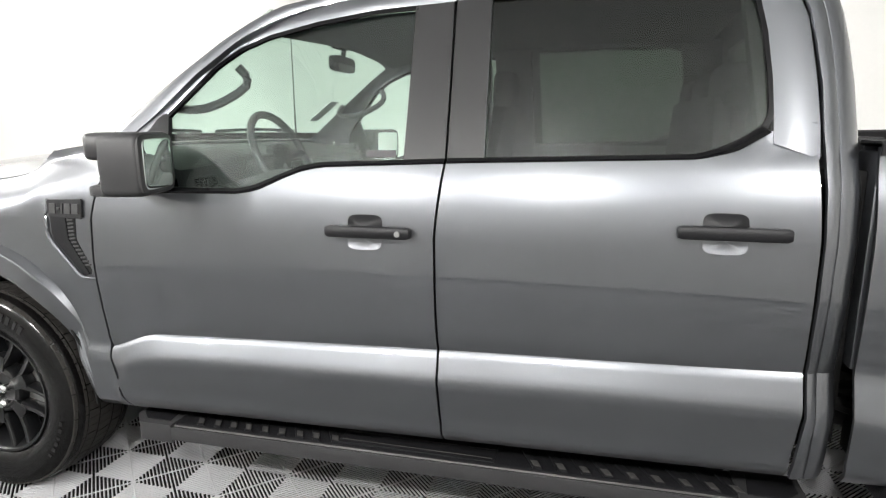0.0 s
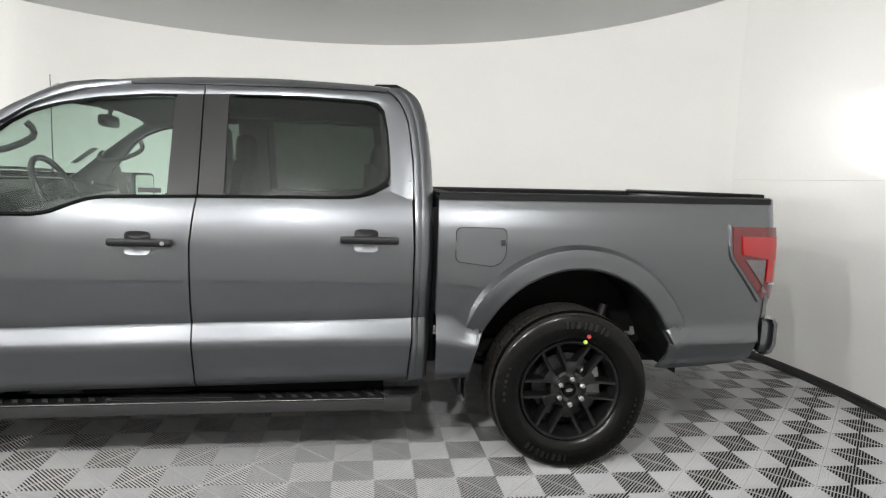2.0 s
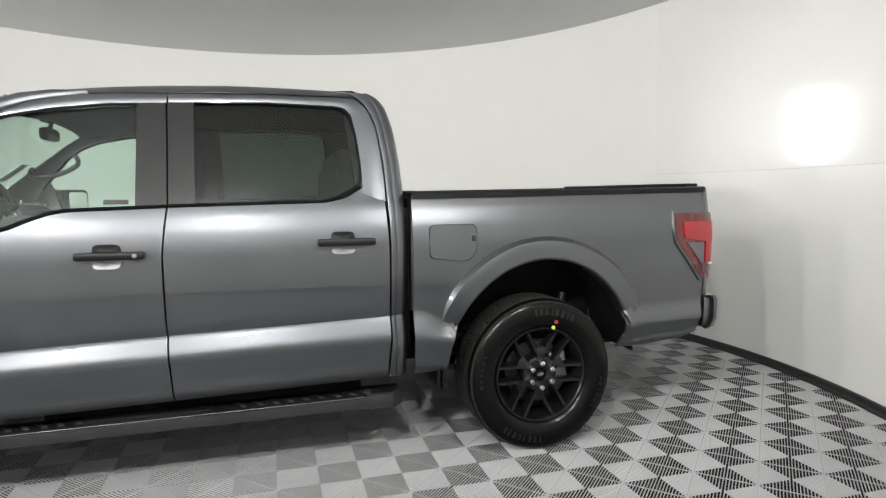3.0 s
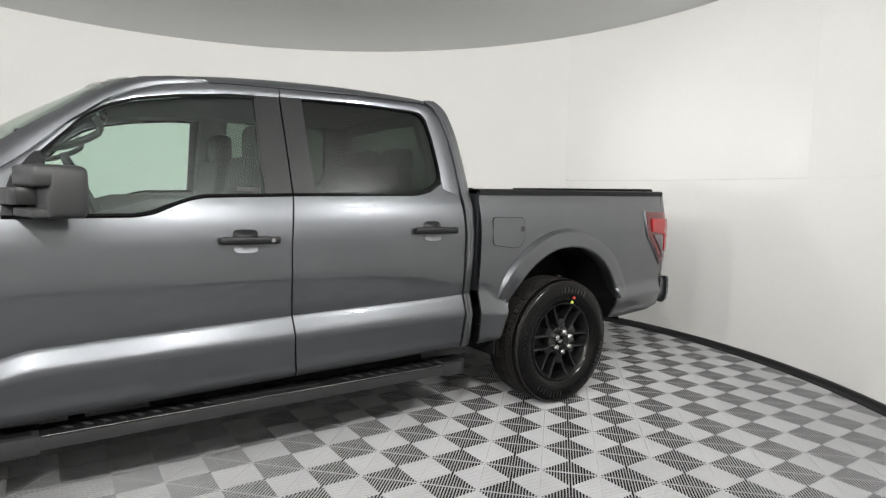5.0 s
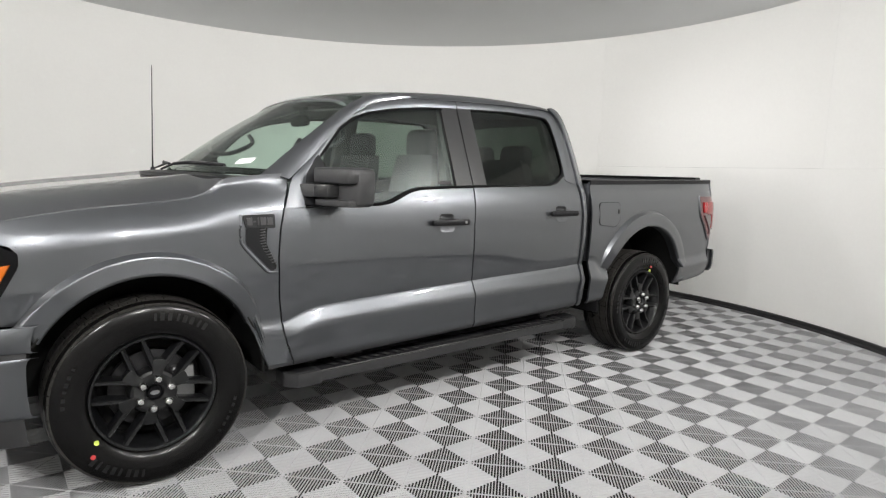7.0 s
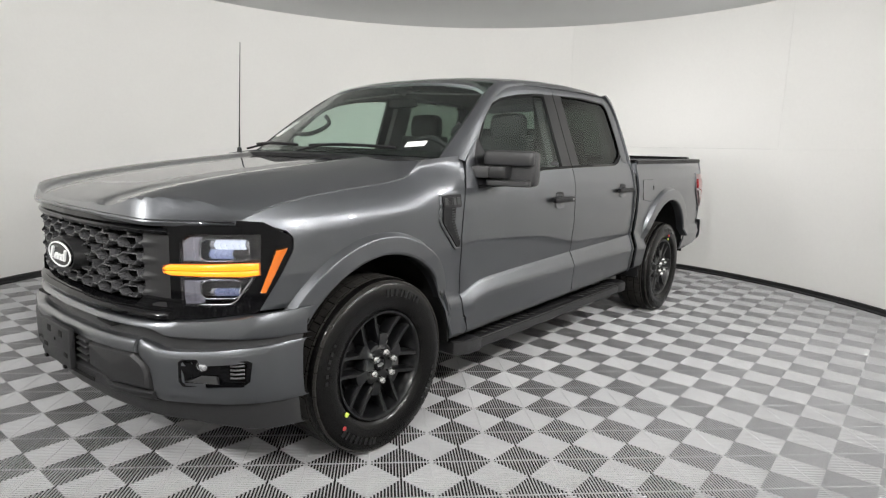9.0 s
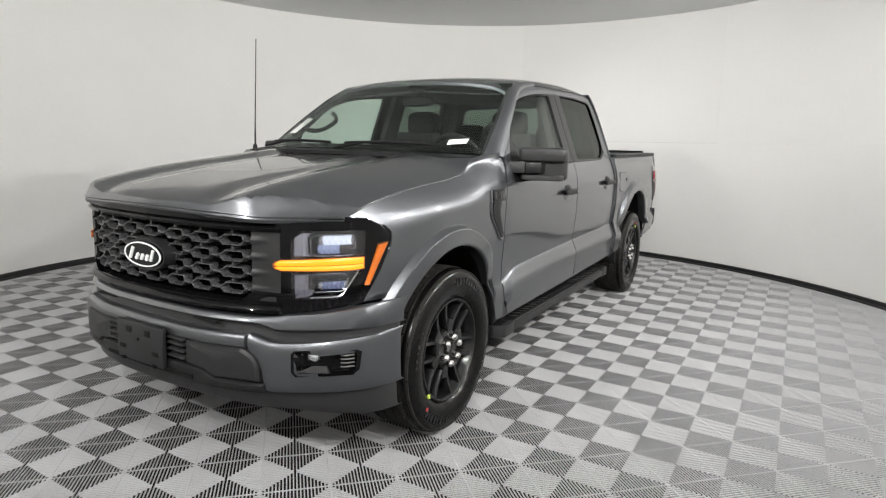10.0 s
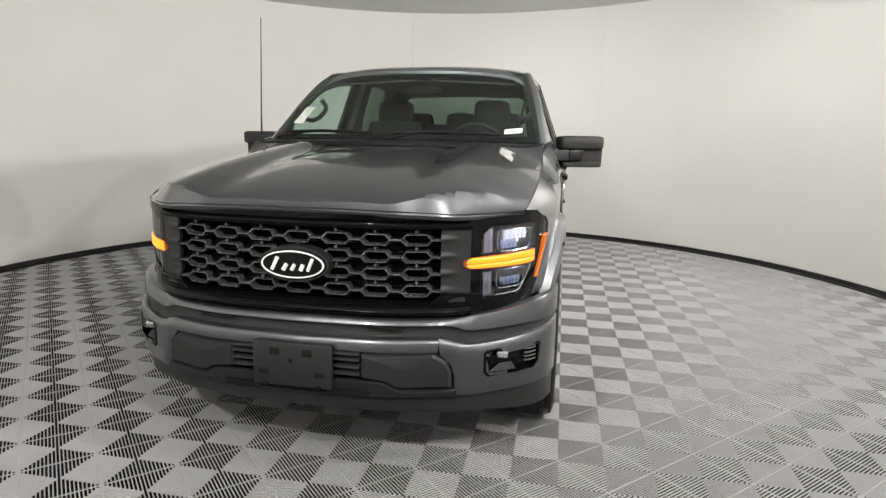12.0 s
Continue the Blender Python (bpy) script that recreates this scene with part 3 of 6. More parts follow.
def fender(s):
    lo = lambda x: arch_floor(True, x, lerp_table(SILL, x) if x > 0 else 0.776)
    left = lambda z: lerp_table([(0.60, -0.49), (0.645, -0.52), (0.72, -0.61), (0.75, -0.606), (0.83, -0.564), (0.913, -0.517), (1.01, -0.466), (1.06, -0.464), (1.09, -0.490), (1.11, -0.555), (1.132, -0.655), (1.2, -0.655)], z)
    right = lambda z: lerp_table(DOOR_F, z) - 0.004
    levels = [lo, lambda x: lo(x) + (smooth_table(HOODCUT, x) - lo(x)) * 0.35, lambda x: lo(x) + (smooth_table(HOODCUT, x) - lo(x)) * 0.8, lambda x: smooth_table(HOODCUT, x) - 0.004]
    f = body_panel("fender", left, right, 64, levels, [14, 12, 14], s, spread=arch_spread(-0.6, 0.58, -0.005, 0.484), label="grey metallic front fender with a flared arch")
    arch_flare(True, s, f)
    # vent and badge plate
    bz = lambda x, z: -s * (side(x, z) + 0.004)
    slab = lambda pts, d0, d1: prism([(x, -s * (side(x, z) + d0), z) for x, z in pts], (0, s * (d0 - d1), 0))
    plate = [(0.398, 1.194), (0.405, 1.201), (0.546, 1.205), (0.552, 1.198), (0.553, 1.143), (0.546, 1.137), (0.416, 1.137), (0.409, 1.144)]
    v = part("fender_vent", slab(plate, 0.009, -0.01), M_BLACK, f, "black fender vent with a raised badge", smooth=False)
    blade = [(0.411, 1.138), (0.477, 1.138), (0.479, 1.062), (0.486, 1.048), (0.553, 0.936), (0.543, 0.930), (0.528, 0.930), (0.413, 1.060), (0.409, 1.075)]
    part("vent_blade", slab(blade, 0.006, -0.01), M_BLACK, v, smooth=False)
    slot = [(0.476, 1.138), (0.516, 1.138), (0.510, 1.062), (0.517, 1.046), (0.560, 0.952), (0.556, 0.934), (0.484, 1.046), (0.478, 1.062)]
    part("vent_slot", slab(slot, 0.0015, -0.008), M_DARK, v, smooth=False)
    for k in range(13):
        z = 1.126 - k * 0.0135
        xa = 0.480 if z > 1.05 else 0.484 + (1.046 - z) * 0.62
        part("vent_rib", slab([(xa, z), (xa + 0.026, z + 0.003), (xa + 0.026, z + 0.009), (xa, z + 0.006)], 0.004, -0.004), M_BRIGHTLINE, v, smooth=False)
    rim = [(0.390, 1.203), (0.386, 1.13), (0.388, 1.072), (0.405, 1.045), (0.510, 0.928), (0.524, 0.921), (0.575, 0.921)]
    part("vent_surround", tube([(x, -s * (side(x, z) + 0.001), z) for x, z in resample_xz(rim, 24)], [0.0085] * 20 + [0.007, 0.005, 0.003, 0.001], 8), M_PAINT, v)
    # plain raised bars on the plate
    for k, (xa, xb) in enumerate(((0.414, 0.440), (0.446, 0.458), (0.466, 0.472), (0.480, 0.506), (0.512, 0.540))):
        z0, z1 = (1.166, 1.174) if k == 1 else (1.153, 1.188)
        part("badge_bar", slab([(xa, z0), (xb, z0), (xb, z1), (xa, z1)], 0.012, 0.004), M_MOULD, v, smooth=False)
    return f


def resample_xz(pts, n):
    return [(p.x, p.z) for p in resample([Vector((x, 0, z)) for x, z in pts], n)]


def bed_side(s):
    lo = lambda x: arch_floor(False, x, lerp_table(SILL, x))
    top = lambda x: 1.392 + (x - 2.98) * 0.0165
    left = lambda z: 2.985 if z > 0.9 else 2.985 + (0.9 - z) * 0.012
    right = lambda z: lerp_table([(0.55, 4.60), (0.60, 4.68), (0.80, 4.735), (0.90, 4.745), (1.0, 4.742), (1.42, 4.752)], z)
    levels = [lo, lambda x: max(lo(x), smooth_table(CREASE, x) - 0.003) if x < 3.2 or x > 4.2 else lo(x) + (top(x) - lo(x)) * 0.2,
              lambda x: lo(x) + (top(x) - lo(x)) * 0.75, top]
    f = body_panel("bed_side", left, right, 84, levels, [14, 18, 8], s, spread=arch_spread(2.985, 4.75, WB + 0.012, 0.543), label="grey metallic cargo bed side with a flared arch")
    arch_flare(False, s, f)
    # inner skin and rail cap
    grid = [[Vector((x, -s * 0.80, z)) for z in (1.07, 1.2, top(x) - 0.002)] for x in (2.99, 3.6, 4.2, 4.73)]
    part("inner_wall", shell(grid, 0.012, inward=(0, -s, 0)), M_PAINT, f)
    prof = [(-0.012, -0.020), (-0.012, 0.008), (0.0, 0.015), (0.12, 0.015), (0.135, 0.008), (0.135, -0.03)]
    grid = [[Vector((x, -s * (side(x, top(x)) - d), top(x) + h)) for d, h in prof] for x in [2.985 + 1.765 * i / 20 for i in range(21)]]
    part("rail_cap", shell(grid, 0.006), M_BLACK, f, "black plastic rail cap")
    # fuel door on the driver's side
    if s > 0:
        out = []
        for cx, cz, a0 in ((3.29, 1.213, 0), (3.10, 1.213, 90), (3.10, 1.102, 180), (3.243, 1.132, 270)):
            r = 0.028 if cx < 3.2 else (0.028 if cz > 1.15 else 0.075)
            for k in range(5):
                a = radians(a0 + 90 * k / 4)
                out.append((cx + r * math.cos(a), cz + r * math.sin(a)))
        part("fuel_flap", prism([(x, -s * (side(x, z) + 0.005), z) for x, z in out], (0, s * 0.006, 0)), M_PAINT, f)
        o2 = [(3.195 + (x - 3.195) * 1.03, 1.158 + (z - 1.158) * 1.035) for x, z in out]
        part("flap_gap", prism([(x, -s * (side(x, z) + 0.0032), z) for x, z in o2], (0, s * 0.004, 0)), M_DARK, f)
        part("flap_latch", box(3.292, 3.315, -(side(3.3, 1.17) + 0.008), -(side(3.3, 1.17) - 0.002), 1.155, 1.19, 0.004), M_MOULD, f, "charcoal flap latch tab")
    return f


def tail_light(s):
    front_edge = [(0.905, 4.722), (0.93, 4.70), (1.12, 4.533), (1.18, 4.520), (1.28, 4.520)]
    def zone(z0, z1, xl, xr, mat, name, parent, dy=0.004, label="", n=10):
        grid = []
        for i in range(n + 1):
            z = z0 + (z1 - z0) * i / n
            a, b = xl(z), xr(z)
            row = []
            for j in range(7):
                x = a + (b - a) * j / 6
                wrap = max(0.0, (x - 4.74) / 0.06)
                row.append(Vector((x, -s * (side(min(x, 4.75), z) + dy - 0.03 * wrap * wrap), z)))
            grid.append(row)
        return part(name, shell(grid, 0.03, inward=(-0.3, s, 0)), mat, parent, label)
    body = zone(0.905, 1.284, lambda z: lerp_table(front_edge, z), lambda z: lerp_table([(0.905, 4.785), (1.1, 4.812), (1.284, 4.795)], z), M_RED, "tail_light", truck, 0.004, "red tail lamp with a smoked reverse window")
    fe = lambda z: lerp_table(front_edge, z)
    zone(0.94, 1.115, lambda z: fe(z) + 0.055, lambda z: 4.715 + 0 * z, M_REVERSE, "reverse_window", body, 0.013)
    zone(1.00, 1.235, lambda z: fe(z) + 0.05 if z > 1.12 else max(fe(z) + 0.05, 4.728), lambda z: 4.782, M_REDGLOW, "brake_lamp", body, 0.014, "brighter red lamp block")
    for z0 in (0.985,):
        zone(z0, z0 + 0.008, lambda z: 4.755, lambda z: 4.80, M_SILVER, "chrome_line", body, 0.016, n=2)
    # painted seat round the lamp
    pts = [(4.70, 0.895), (4.515, 1.12), (4.503, 1.18), (4.503, 1.292)]
    part("lamp_surround", tube([(x, -s * (side(x, z) + 0.001), z) for x, z in resample_xz(pts, 14)], 0.010, 8), M_PAINT, body)
    return body


M_REVERSE = material("smoked_reverse_lens", (0.10, 0.085, 0.09), 0.15, coat=1.0, vary=0.25, scale=60)
M_LAMPCLEAR = material("clear_lamp_facets", (0.55, 0.56, 0.58), 0.12, metal=0.8, vary=0.5, scale=120, coat=1.0)
M_SMOKEPLASTIC = material("smoked_lamp_plastic", (0.020, 0.018, 0.020), 0.15, coat=1.0, vary=0.3, scale=40)
M_REDGLOW = material("bright_red_lens", (0.30, 0.004, 0.007), 0.15, coat=1.0, vary=0.1)


CABBACK = [(0.46, 2.938), (1.2, 2.948), (1.44, 2.948), (1.62, 2.938), (1.74, 2.920), (1.80, 2.904), (1.84, 2.890), (1.87, 2.872), (1.89, 2.852), (1.91, 2.815)]


def build_cab():
    # roof with rounded sides; one grid from rail to rail
    ROOF = [(1.10, 1.835), (1.16, 1.858), (1.25, 1.880), (1.40, 1.902), (1.60, 1.920), (1.85, 1.936), (2.25, 1.948), (2.60, 1.944), (2.78, 1.934), (2.855, 1.912), (2.885, 1.87)]
    cross = [(0.0, 0.022), (0.2, 0.021), (0.4, 0.015), (0.52, 0.006), (0.60, -0.004), (0.645, -0.016), (0.675, -0.032), (0.69, -0.050)]
    full = [(-a, b) for a, b in cross[::-1]] + cross[1:]
    grid = []
    for i in range(41):
        x = 1.10 + (2.885 - 1.10) * i / 40
        row = []
        for y, dz in full:
            k = abs(y) / 0.69
            # front edge bows forward in the middle
            xx = x - (0.06 * (1 - k * k) if i < 1 else 0.06 * (1 - k * k) * max(0, 1 - i / 10))
            wid = 1.0 + 0.012 * math.sin(math.pi * min(1, i / 40))
            fall = -0.035 * max(0.0, (x - 2.74) / 0.145) ** 2 * k ** 4
            front = -0.055 * max(0.0, 1 - i / 12) ** 1.5 * (k ** 3)
            row.append(Vector((xx, y * wid * (1.02 if x < 1.5 else 1.02), smooth_table(ROOF, x) + dz + fall + front * 0.3)))
        grid.append(row)
    roof = part("roof", shell(grid, 0.02, inward=(0, 0, -1)), M_PAINT, truck, "grey metallic cab roof")
    # high brake lamp bump
    part("roof_lamp", prism([(2.62, -0.19, 1.968), (2.68, -0.19, 2.012), (2.80, -0.19, 2.018), (2.87, -0.19, 1.990), (2.87, -0.19, 1.93), (2.62, -0.19, 1.93)], (0, 0.38, 0), bevel=0.008), M_GLOSS, roof, "black high brake lamp housing")
    # headliner
    grid = [[Vector((x, y, smooth_table(ROOF, x) - 0.055 - 0.03 * abs(y) / 0.6)) for y in (-0.62, -0.4, 0, 0.4, 0.62)] for x in (1.16, 1.4, 1.8, 2.3, 2.8)]
    part("headliner", shell(grid, 0.01, inward=(0, 0, 1)), M_LINER, roof, "light grey cloth headliner")
    for s in (1, -1):
        # windscreen pillar: from glass edge to door cut
        a = [(0.53, 0.845, 1.388), (0.68, 0.818, 1.505), (0.83, 0.790, 1.617), (1.0, 0.750, 1.738), (1.12, 0.722, 1.812), (1.22, 0.704, 1.858), (1.36, 0.69, 1.882), (1.50, 0.697, 1.880)]
        b = [(0.655, 0.912, 1.372), (0.80, 0.868, 1.49), (0.95, 0.824, 1.63), (1.10, 0.779, 1.745), (1.20, 0.751, 1.795), (1.30, 0.735, 1.829), (1.42, 0.728, 1.852), (1.52, 0.72, 1.861)]
        A, B = resample(a, 26), resample(b, 26)
        grid = []
        for p, q in zip(A, B):
            row = []
            for j in range(6):
                t = j / 5
                c = p.lerp(q, t)
                c.y += 0.012 * math.sin(math.pi * t)
                c.z += 0.008 * math.sin(math.pi * t)
                row.append(Vector((c.x, -s * c.y, c.z)))
            grid.append(row)
        part("windscreen_pillar", shell(grid, 0.03, inward=(0.3, s, -0.3)), M_PAINT, truck)
        # roof rail above the doors
        grid = []
        for i in range(25):
            x = 1.48 + (2.84 - 1.48) * i / 24
            zc = lerp_table([(1.48, 1.858), (1.62, 1.868), (1.85, 1.876), (2.3, 1.890), (2.68, 1.892), (2.80, 1.885)], x) + 0.004
            zr = smooth_table(ROOF, x) - 0.045
            row = []
            for j in range(5):
                t = j / 4
                row.append(Vector((x, -s * (0.700 + 0.026 * t ** 2.0 + 0.006 * math.sin(math.pi * t)), zr + (zc - zr) * t)))
            grid.append(row)
        part("roof_rail", shell(grid, 0.03, inward=(0, s, -0.2)), M_PAINT, truck)
        # rear corner of the cab
        lev = [0.49, 0.54, 0.68, 0.79, 0.80, 1.0, 1.15, 1.28, 1.40, 1.55, 1.66, 1.74, 1.80, 1.84, 1.865, 1.885, 1.898, 1.908]
        grid = []
        for z in lev:
            xe = lerp_table([(0.46, 2.853), (0.52, 2.857), (0.70, 2.871), (1.15, 2.871), (1.37, 2.866), (1.567, 2.860), (1.73, 2.839), (1.82, 2.808), (1.875, 2.765), (1.90, 2.72)], z)
            w0 = side(xe, z) if z < 1.36 else min(side(xe, 1.36), glassw(xe, z))
            w0 = w0 if z < 1.30 or z > 1.42 else w0
            xb = lerp_table(CABBACK, z)
            row = []
            r = 0.052
            for t in (0.0, 0.35, 0.7):
                row.append(Vector((xe + (xb - r - xe) * t, -s * (w0 - 0.006 * t * t), z)))
            for j in range(15):
                a = j / 14 * math.pi / 2
                row.append(Vector((xb - r + r * math.sin(a), -s * (w0 - 0.010 - 0.05 * (1 - math.cos(a))), z)))
            row.append(Vector((xb, -s * (w0 - 0.16), z)))
            grid.append(row)
        part("cab_corner", shell(grid, 0.015), M_PAINT, truck)
        # sill behind the doors
        grid = [[Vector((x, -s * (0.90 - 0.05 * j), lerp_table(SILL, x) + 0.06 - 0.03 * j)) for j in range(4)] for x in (0.62, 1.2, 1.85, 2.4, 2.94)]
        part("rocker", shell(grid, 0.02), M_DARK, truck)
        # pillar inside, between the doors, and dark door edges
        part("inner_pillar", prism([(1.76, -s * 0.86, 0.6), (1.95, -s * 0.86, 0.6), (1.94, -s * 0.84, 1.36), (1.93, -s * 0.68, 1.84), (1.77, -s * 0.68, 1.84), (1.76, -s * 0.84, 1.36)], (0, s * 0.05, 0)), M_LINER, truck)
        part("inner_rear_pillar", prism([(2.74, -s * 0.83, 1.36), (2.90, -s * 0.80, 1.36), (2.86, -s * 0.67, 1.86), (2.68, -s * 0.68, 1.86)], (0, s * 0.05, 0)), M_LINER, truck)
        # black box added to paint the deep shade of the gap before the bed
        part("gap_shade", box(2.90, 2.984, *sorted((-s * 0.72, -s * 0.885)), 0.56, 1.33, 0.004), M_DARK, truck, "black box standing in for shade between cab and bed")
    # back wall of the cab with its window
    outer = [(-0.80, 0.55), (0.80, 0.55), (0.82, 1.0), (0.80, 1.40), (0.73, 1.60), (0.64, 1.84), (0.52, 1.89), (0, 1.905), (-0.52, 1.89), (-0.64, 1.84), (-0.73, 1.60), (-0.80, 1.40), (-0.82, 1.0)]
    inner = [(-0.60, 1.40), (0.60, 1.40), (0.64, 1.43), (0.645, 1.50), (0.62, 1.62), (0.585, 1.77), (0.54, 1.80), (0, 1.812), (-0.54, 1.80), (-0.585, 1.77), (-0.62, 1.62), (-0.645, 1.50), (-0.64, 1.43)]
    xb = lambda z: lerp_table(CABBACK, z)
    bm = bmesh.new()
    vo = [[bm.verts.new((xb(z) - d, y, z)) for y, z in outer] for d in (0, 0.03)]
    vi = [[bm.verts.new((xb(z) - d, y, z)) for y, z in inner] for d in (0, 0.03)]
    n = len(outer)
    for k in range(n):
        j = (k + 1) % n
        bm.faces.new((vo[0][k], vo[0][j], vi[0][j], vi[0][k]))
        bm.faces.new((vo[1][k], vi[1][k], vi[1][j], vo[1][j]))
        bm.faces.new((vi[0][k], vi[0][j], vi[1][j], vi[1][k]))
        bm.faces.new((vo[0][k], vo[1][k], vo[1][j], vo[0][j]))
    part("cab_back", bm, M_PAINT, truck)
    ob = part("rear_window", prism([(xb(z) - 0.012, y * 0.995, z) for y, z in inner], (-0.004, 0, 0)), M_TINT, truck, "dark tinted rear window", smooth=False)
    ob.visible_shadow = False
    # windscreen
    grid = []
    for i in range(17):
        t = i / 16
        row = []
        for j in range(21):
            u = -1 + 2 * j / 20
            xa = 0.545 + (1.185 - 0.545) * t
            ya = (0.842 + (0.705 - 0.842) * t)
            za = 1.392 + (1.852 - 1.392) * t + 0.018 * math.sin(math.pi * t)
            bow = (1 - u * u)
            row.append(Vector((xa - (0.20 - 0.10 * t) * bow, ya * u, za + (0.006 + 0.02 * t) * bow)))
        grid.append(row)
    ob = part("windscreen", shell(grid, 0.005), M_WIND, truck, "clear green-tinted windscreen")
    ob.visible_shadow = False
    # black border of the glass
    def edge_band(i0, i1, j0, j1, nm):
        g = [[grid[i][j] + Vector((0.002, 0, -0.006)) for j in range(j0, j1 + 1)] for i in range(i0, i1 + 1)]
        part(nm, shell(g, 0.003), M_GLOSS, ob)
    edge_band(0, 1, 0, 20, "glass_border")
    edge_band(15, 16, 0, 20, "glass_border")
    # mirror foot patch
    part("mirror_mount", box(1.10, 1.16, -0.06, 0.06, 1.80, 1.85, 0.01), M_GLOSS, ob)


def hood_z(x, y):
    """Height of the hood."""
    cut, w = smooth_table(HOODCUT, x), smooth_table(HOODSIDE, x)
    mid = smooth_table([(-0.97, 1.150), (-0.95, 1.166), (-0.90, 1.192), (-0.80, 1.222), (-0.65, 1.252), (-0.40, 1.290), (0.0, 1.338), (0.30, 1.374), (0.50, 1.398)], x)
    a = abs(y)
    k = a / w
    # flat middle between raised shoulders, falling to the fender line
    z = mid + 0.012 * math.exp(-((a - 0.52) / 0.07) ** 2) - 0.010 * math.exp(-((a - 0.36) / 0.07) ** 2)
    edge = max(0.0, (k - 0.66) / 0.34)
    z = z + (cut - z) * edge ** 1.7
    return z


def build_hood():
    rows = []
    xs_front = lambda y: front_x(HOODFRONT, y)
    for j in range(49):
        t = -1 + 2 * j / 48
        row = []
        for i in range(37):
            f = (i / 36) ** 1.5
            # column runs from the nose to the cowl at a share t of the width
            y0 = t * 0.835
            x0 = xs_front(abs(y0))
            xr = 0.34 + (0.10 * (1 - t * t)) - 0.22 * (1 - t * t)
            x = x0 + (xr - x0) * f
            w = smooth_table(HOODSIDE, max(x, -0.66)) - 0.004
            y = t * w
            z = hood_z(x, y)
            d = x - x0
            edge = 1.133 + 0.014 * max(0.0, 1 - (y / 0.60) ** 2)
            reach = lerp_table([(0.0, 0.018), (0.50, 0.018), (0.64, 0.060), (0.84, 0.085)], abs(y))
            k = max(0.0, 1 - max(0.0, d) / reach) ** (0.85 if reach > 0.05 else 1.3)
            z = z + (edge - z) * k
            row.append(Vector((x, y, z)))
        rows.append(row)
    # front lip turned under
    grid = []
    for row in rows:
        p = row[0]
        grid.append([Vector((p.x + 0.035, p.y * 0.985, p.z - 0.020)), Vector((p.x + 0.008, p.y * 0.998, p.z - 0.014))] + row)
    h = part("hood", shell(grid, 0.012, inward=(0, 0, -1)), M_PAINT, truck, "grey metallic hood with raised shoulders", angle=16)
    # cowl panel under the glass
    g = [[Vector((0.19 + 0.28 * (1 - math.cos(u * 1.2)) + d * 0.17, u * 0.84, 1.372 + 0.02 * d - 0.02 * (d > 0.7) + 0.012 * (1 - u * u))) for d in (0, 0.5, 1.0)] for u in [-1 + k / 12 for k in range(25)]]
    part("cowl_panel", shell(g, 0.02, inward=(0, 0, -1)), M_BLACK, truck, "black plastic cowl")
    for y0, y1 in ((-0.62, 0.0), (0.12, 0.72)):
        pts = [(0.33 + 0.0 * k, y0 + (y1 - y0) * k / 8, 1.432 + 0.008 * math.sin(math.pi * k / 8)) for k in range(9)]
        pts = [(x + 0.17 * (abs(y) / 0.84) ** 2 + 0.01, y, z) for x, y, z in pts]
        wv = part("wiper", tube(pts, 0.009, 8), M_BLACK, truck, "black wiper blade")
        part("wiper_arm", tube([(pts[-1][0] - 0.06, pts[-1][1] + 0.03, 1.40), (pts[-1][0] - 0.03, (pts[4][1] + pts[-1][1]) / 2, 1.435), (pts[4][0], pts[4][1], 1.445)], 0.007, 8), M_BLACK, wv)
    # antenna
    an = part("antenna", tube([(0.41, 0.855, 1.36), (0.412, 0.852, 1.56), (0.42, 0.836, 2.10)], [0.007, 0.004, 0.0025], 8), M_BLACK, truck, "thin black whip antenna")
    part("antenna_base", lathe([(0.0, 0.04), (0.013, 0.035), (0.018, 0.0)], 14, "z", (0.41, 0.855, 1.37)), M_BLACK, an)


BUMPER = [(0.0, -1.005), (0.30, -0.990), (0.50, -0.950), (0.60, -0.912), (0.72, -0.840), (0.85, -0.745), (0.92, -0.668), (0.965, -0.585), (0.985, -0.49)]
GRILLE = [(0.0, -0.955), (0.30, -0.940), (0.55, -0.882), (0.63, -0.848), (0.75, -0.760), (0.85, -0.645), (0.885, -0.585), (0.915, -0.515), (0.925, -0.46)]
HOODFRONT = [(0.0, -0.968), (0.30, -0.955), (0.50, -0.925), (0.58, -0.905), (0.70, -0.815), (0.80, -0.71), (0.845, -0.655)]


def front_x(table, y):
    return smooth_table([(a, b) for a, b in table], abs(y))


def band(table, y0, y1, levels, n, mat, name, parent, label="", thick=0.02, s=None):
    """A sheet across the nose: levels are (height, setback) from the bottom."""
    grid = []
    for i in range(n + 1):
        y = y0 + (y1 - y0) * i / n
        grid.append([Vector((front_x(table, y) + d, y, z)) for z, d in levels])
    return part(name, shell(grid, thick, inward=(1, 0, 0)), mat, parent, label)


BAND_TOP = [(0, 0.735), (0.55, 0.733), (0.75, 0.747), (0.935, 0.774), (0.985, 0.783)]
BAND_LOW = [(0, 0.697), (0.57, 0.697), (0.60, 0.693), (0.65, 0.673), (0.70, 0.670), (0.985, 0.678)]
FACE_TOP = [(0, 0.659), (0.56, 0.660), (0.59, 0.654), (0.63, 0.634), (0.69, 0.628), (0.985, 0.658)]
FACE_IN = [(0.416, 0.620), (0.455, 0.612), (0.53, 0.608), (0.57, 0.590), (0.603, 0.552), (0.66, 0.552)]


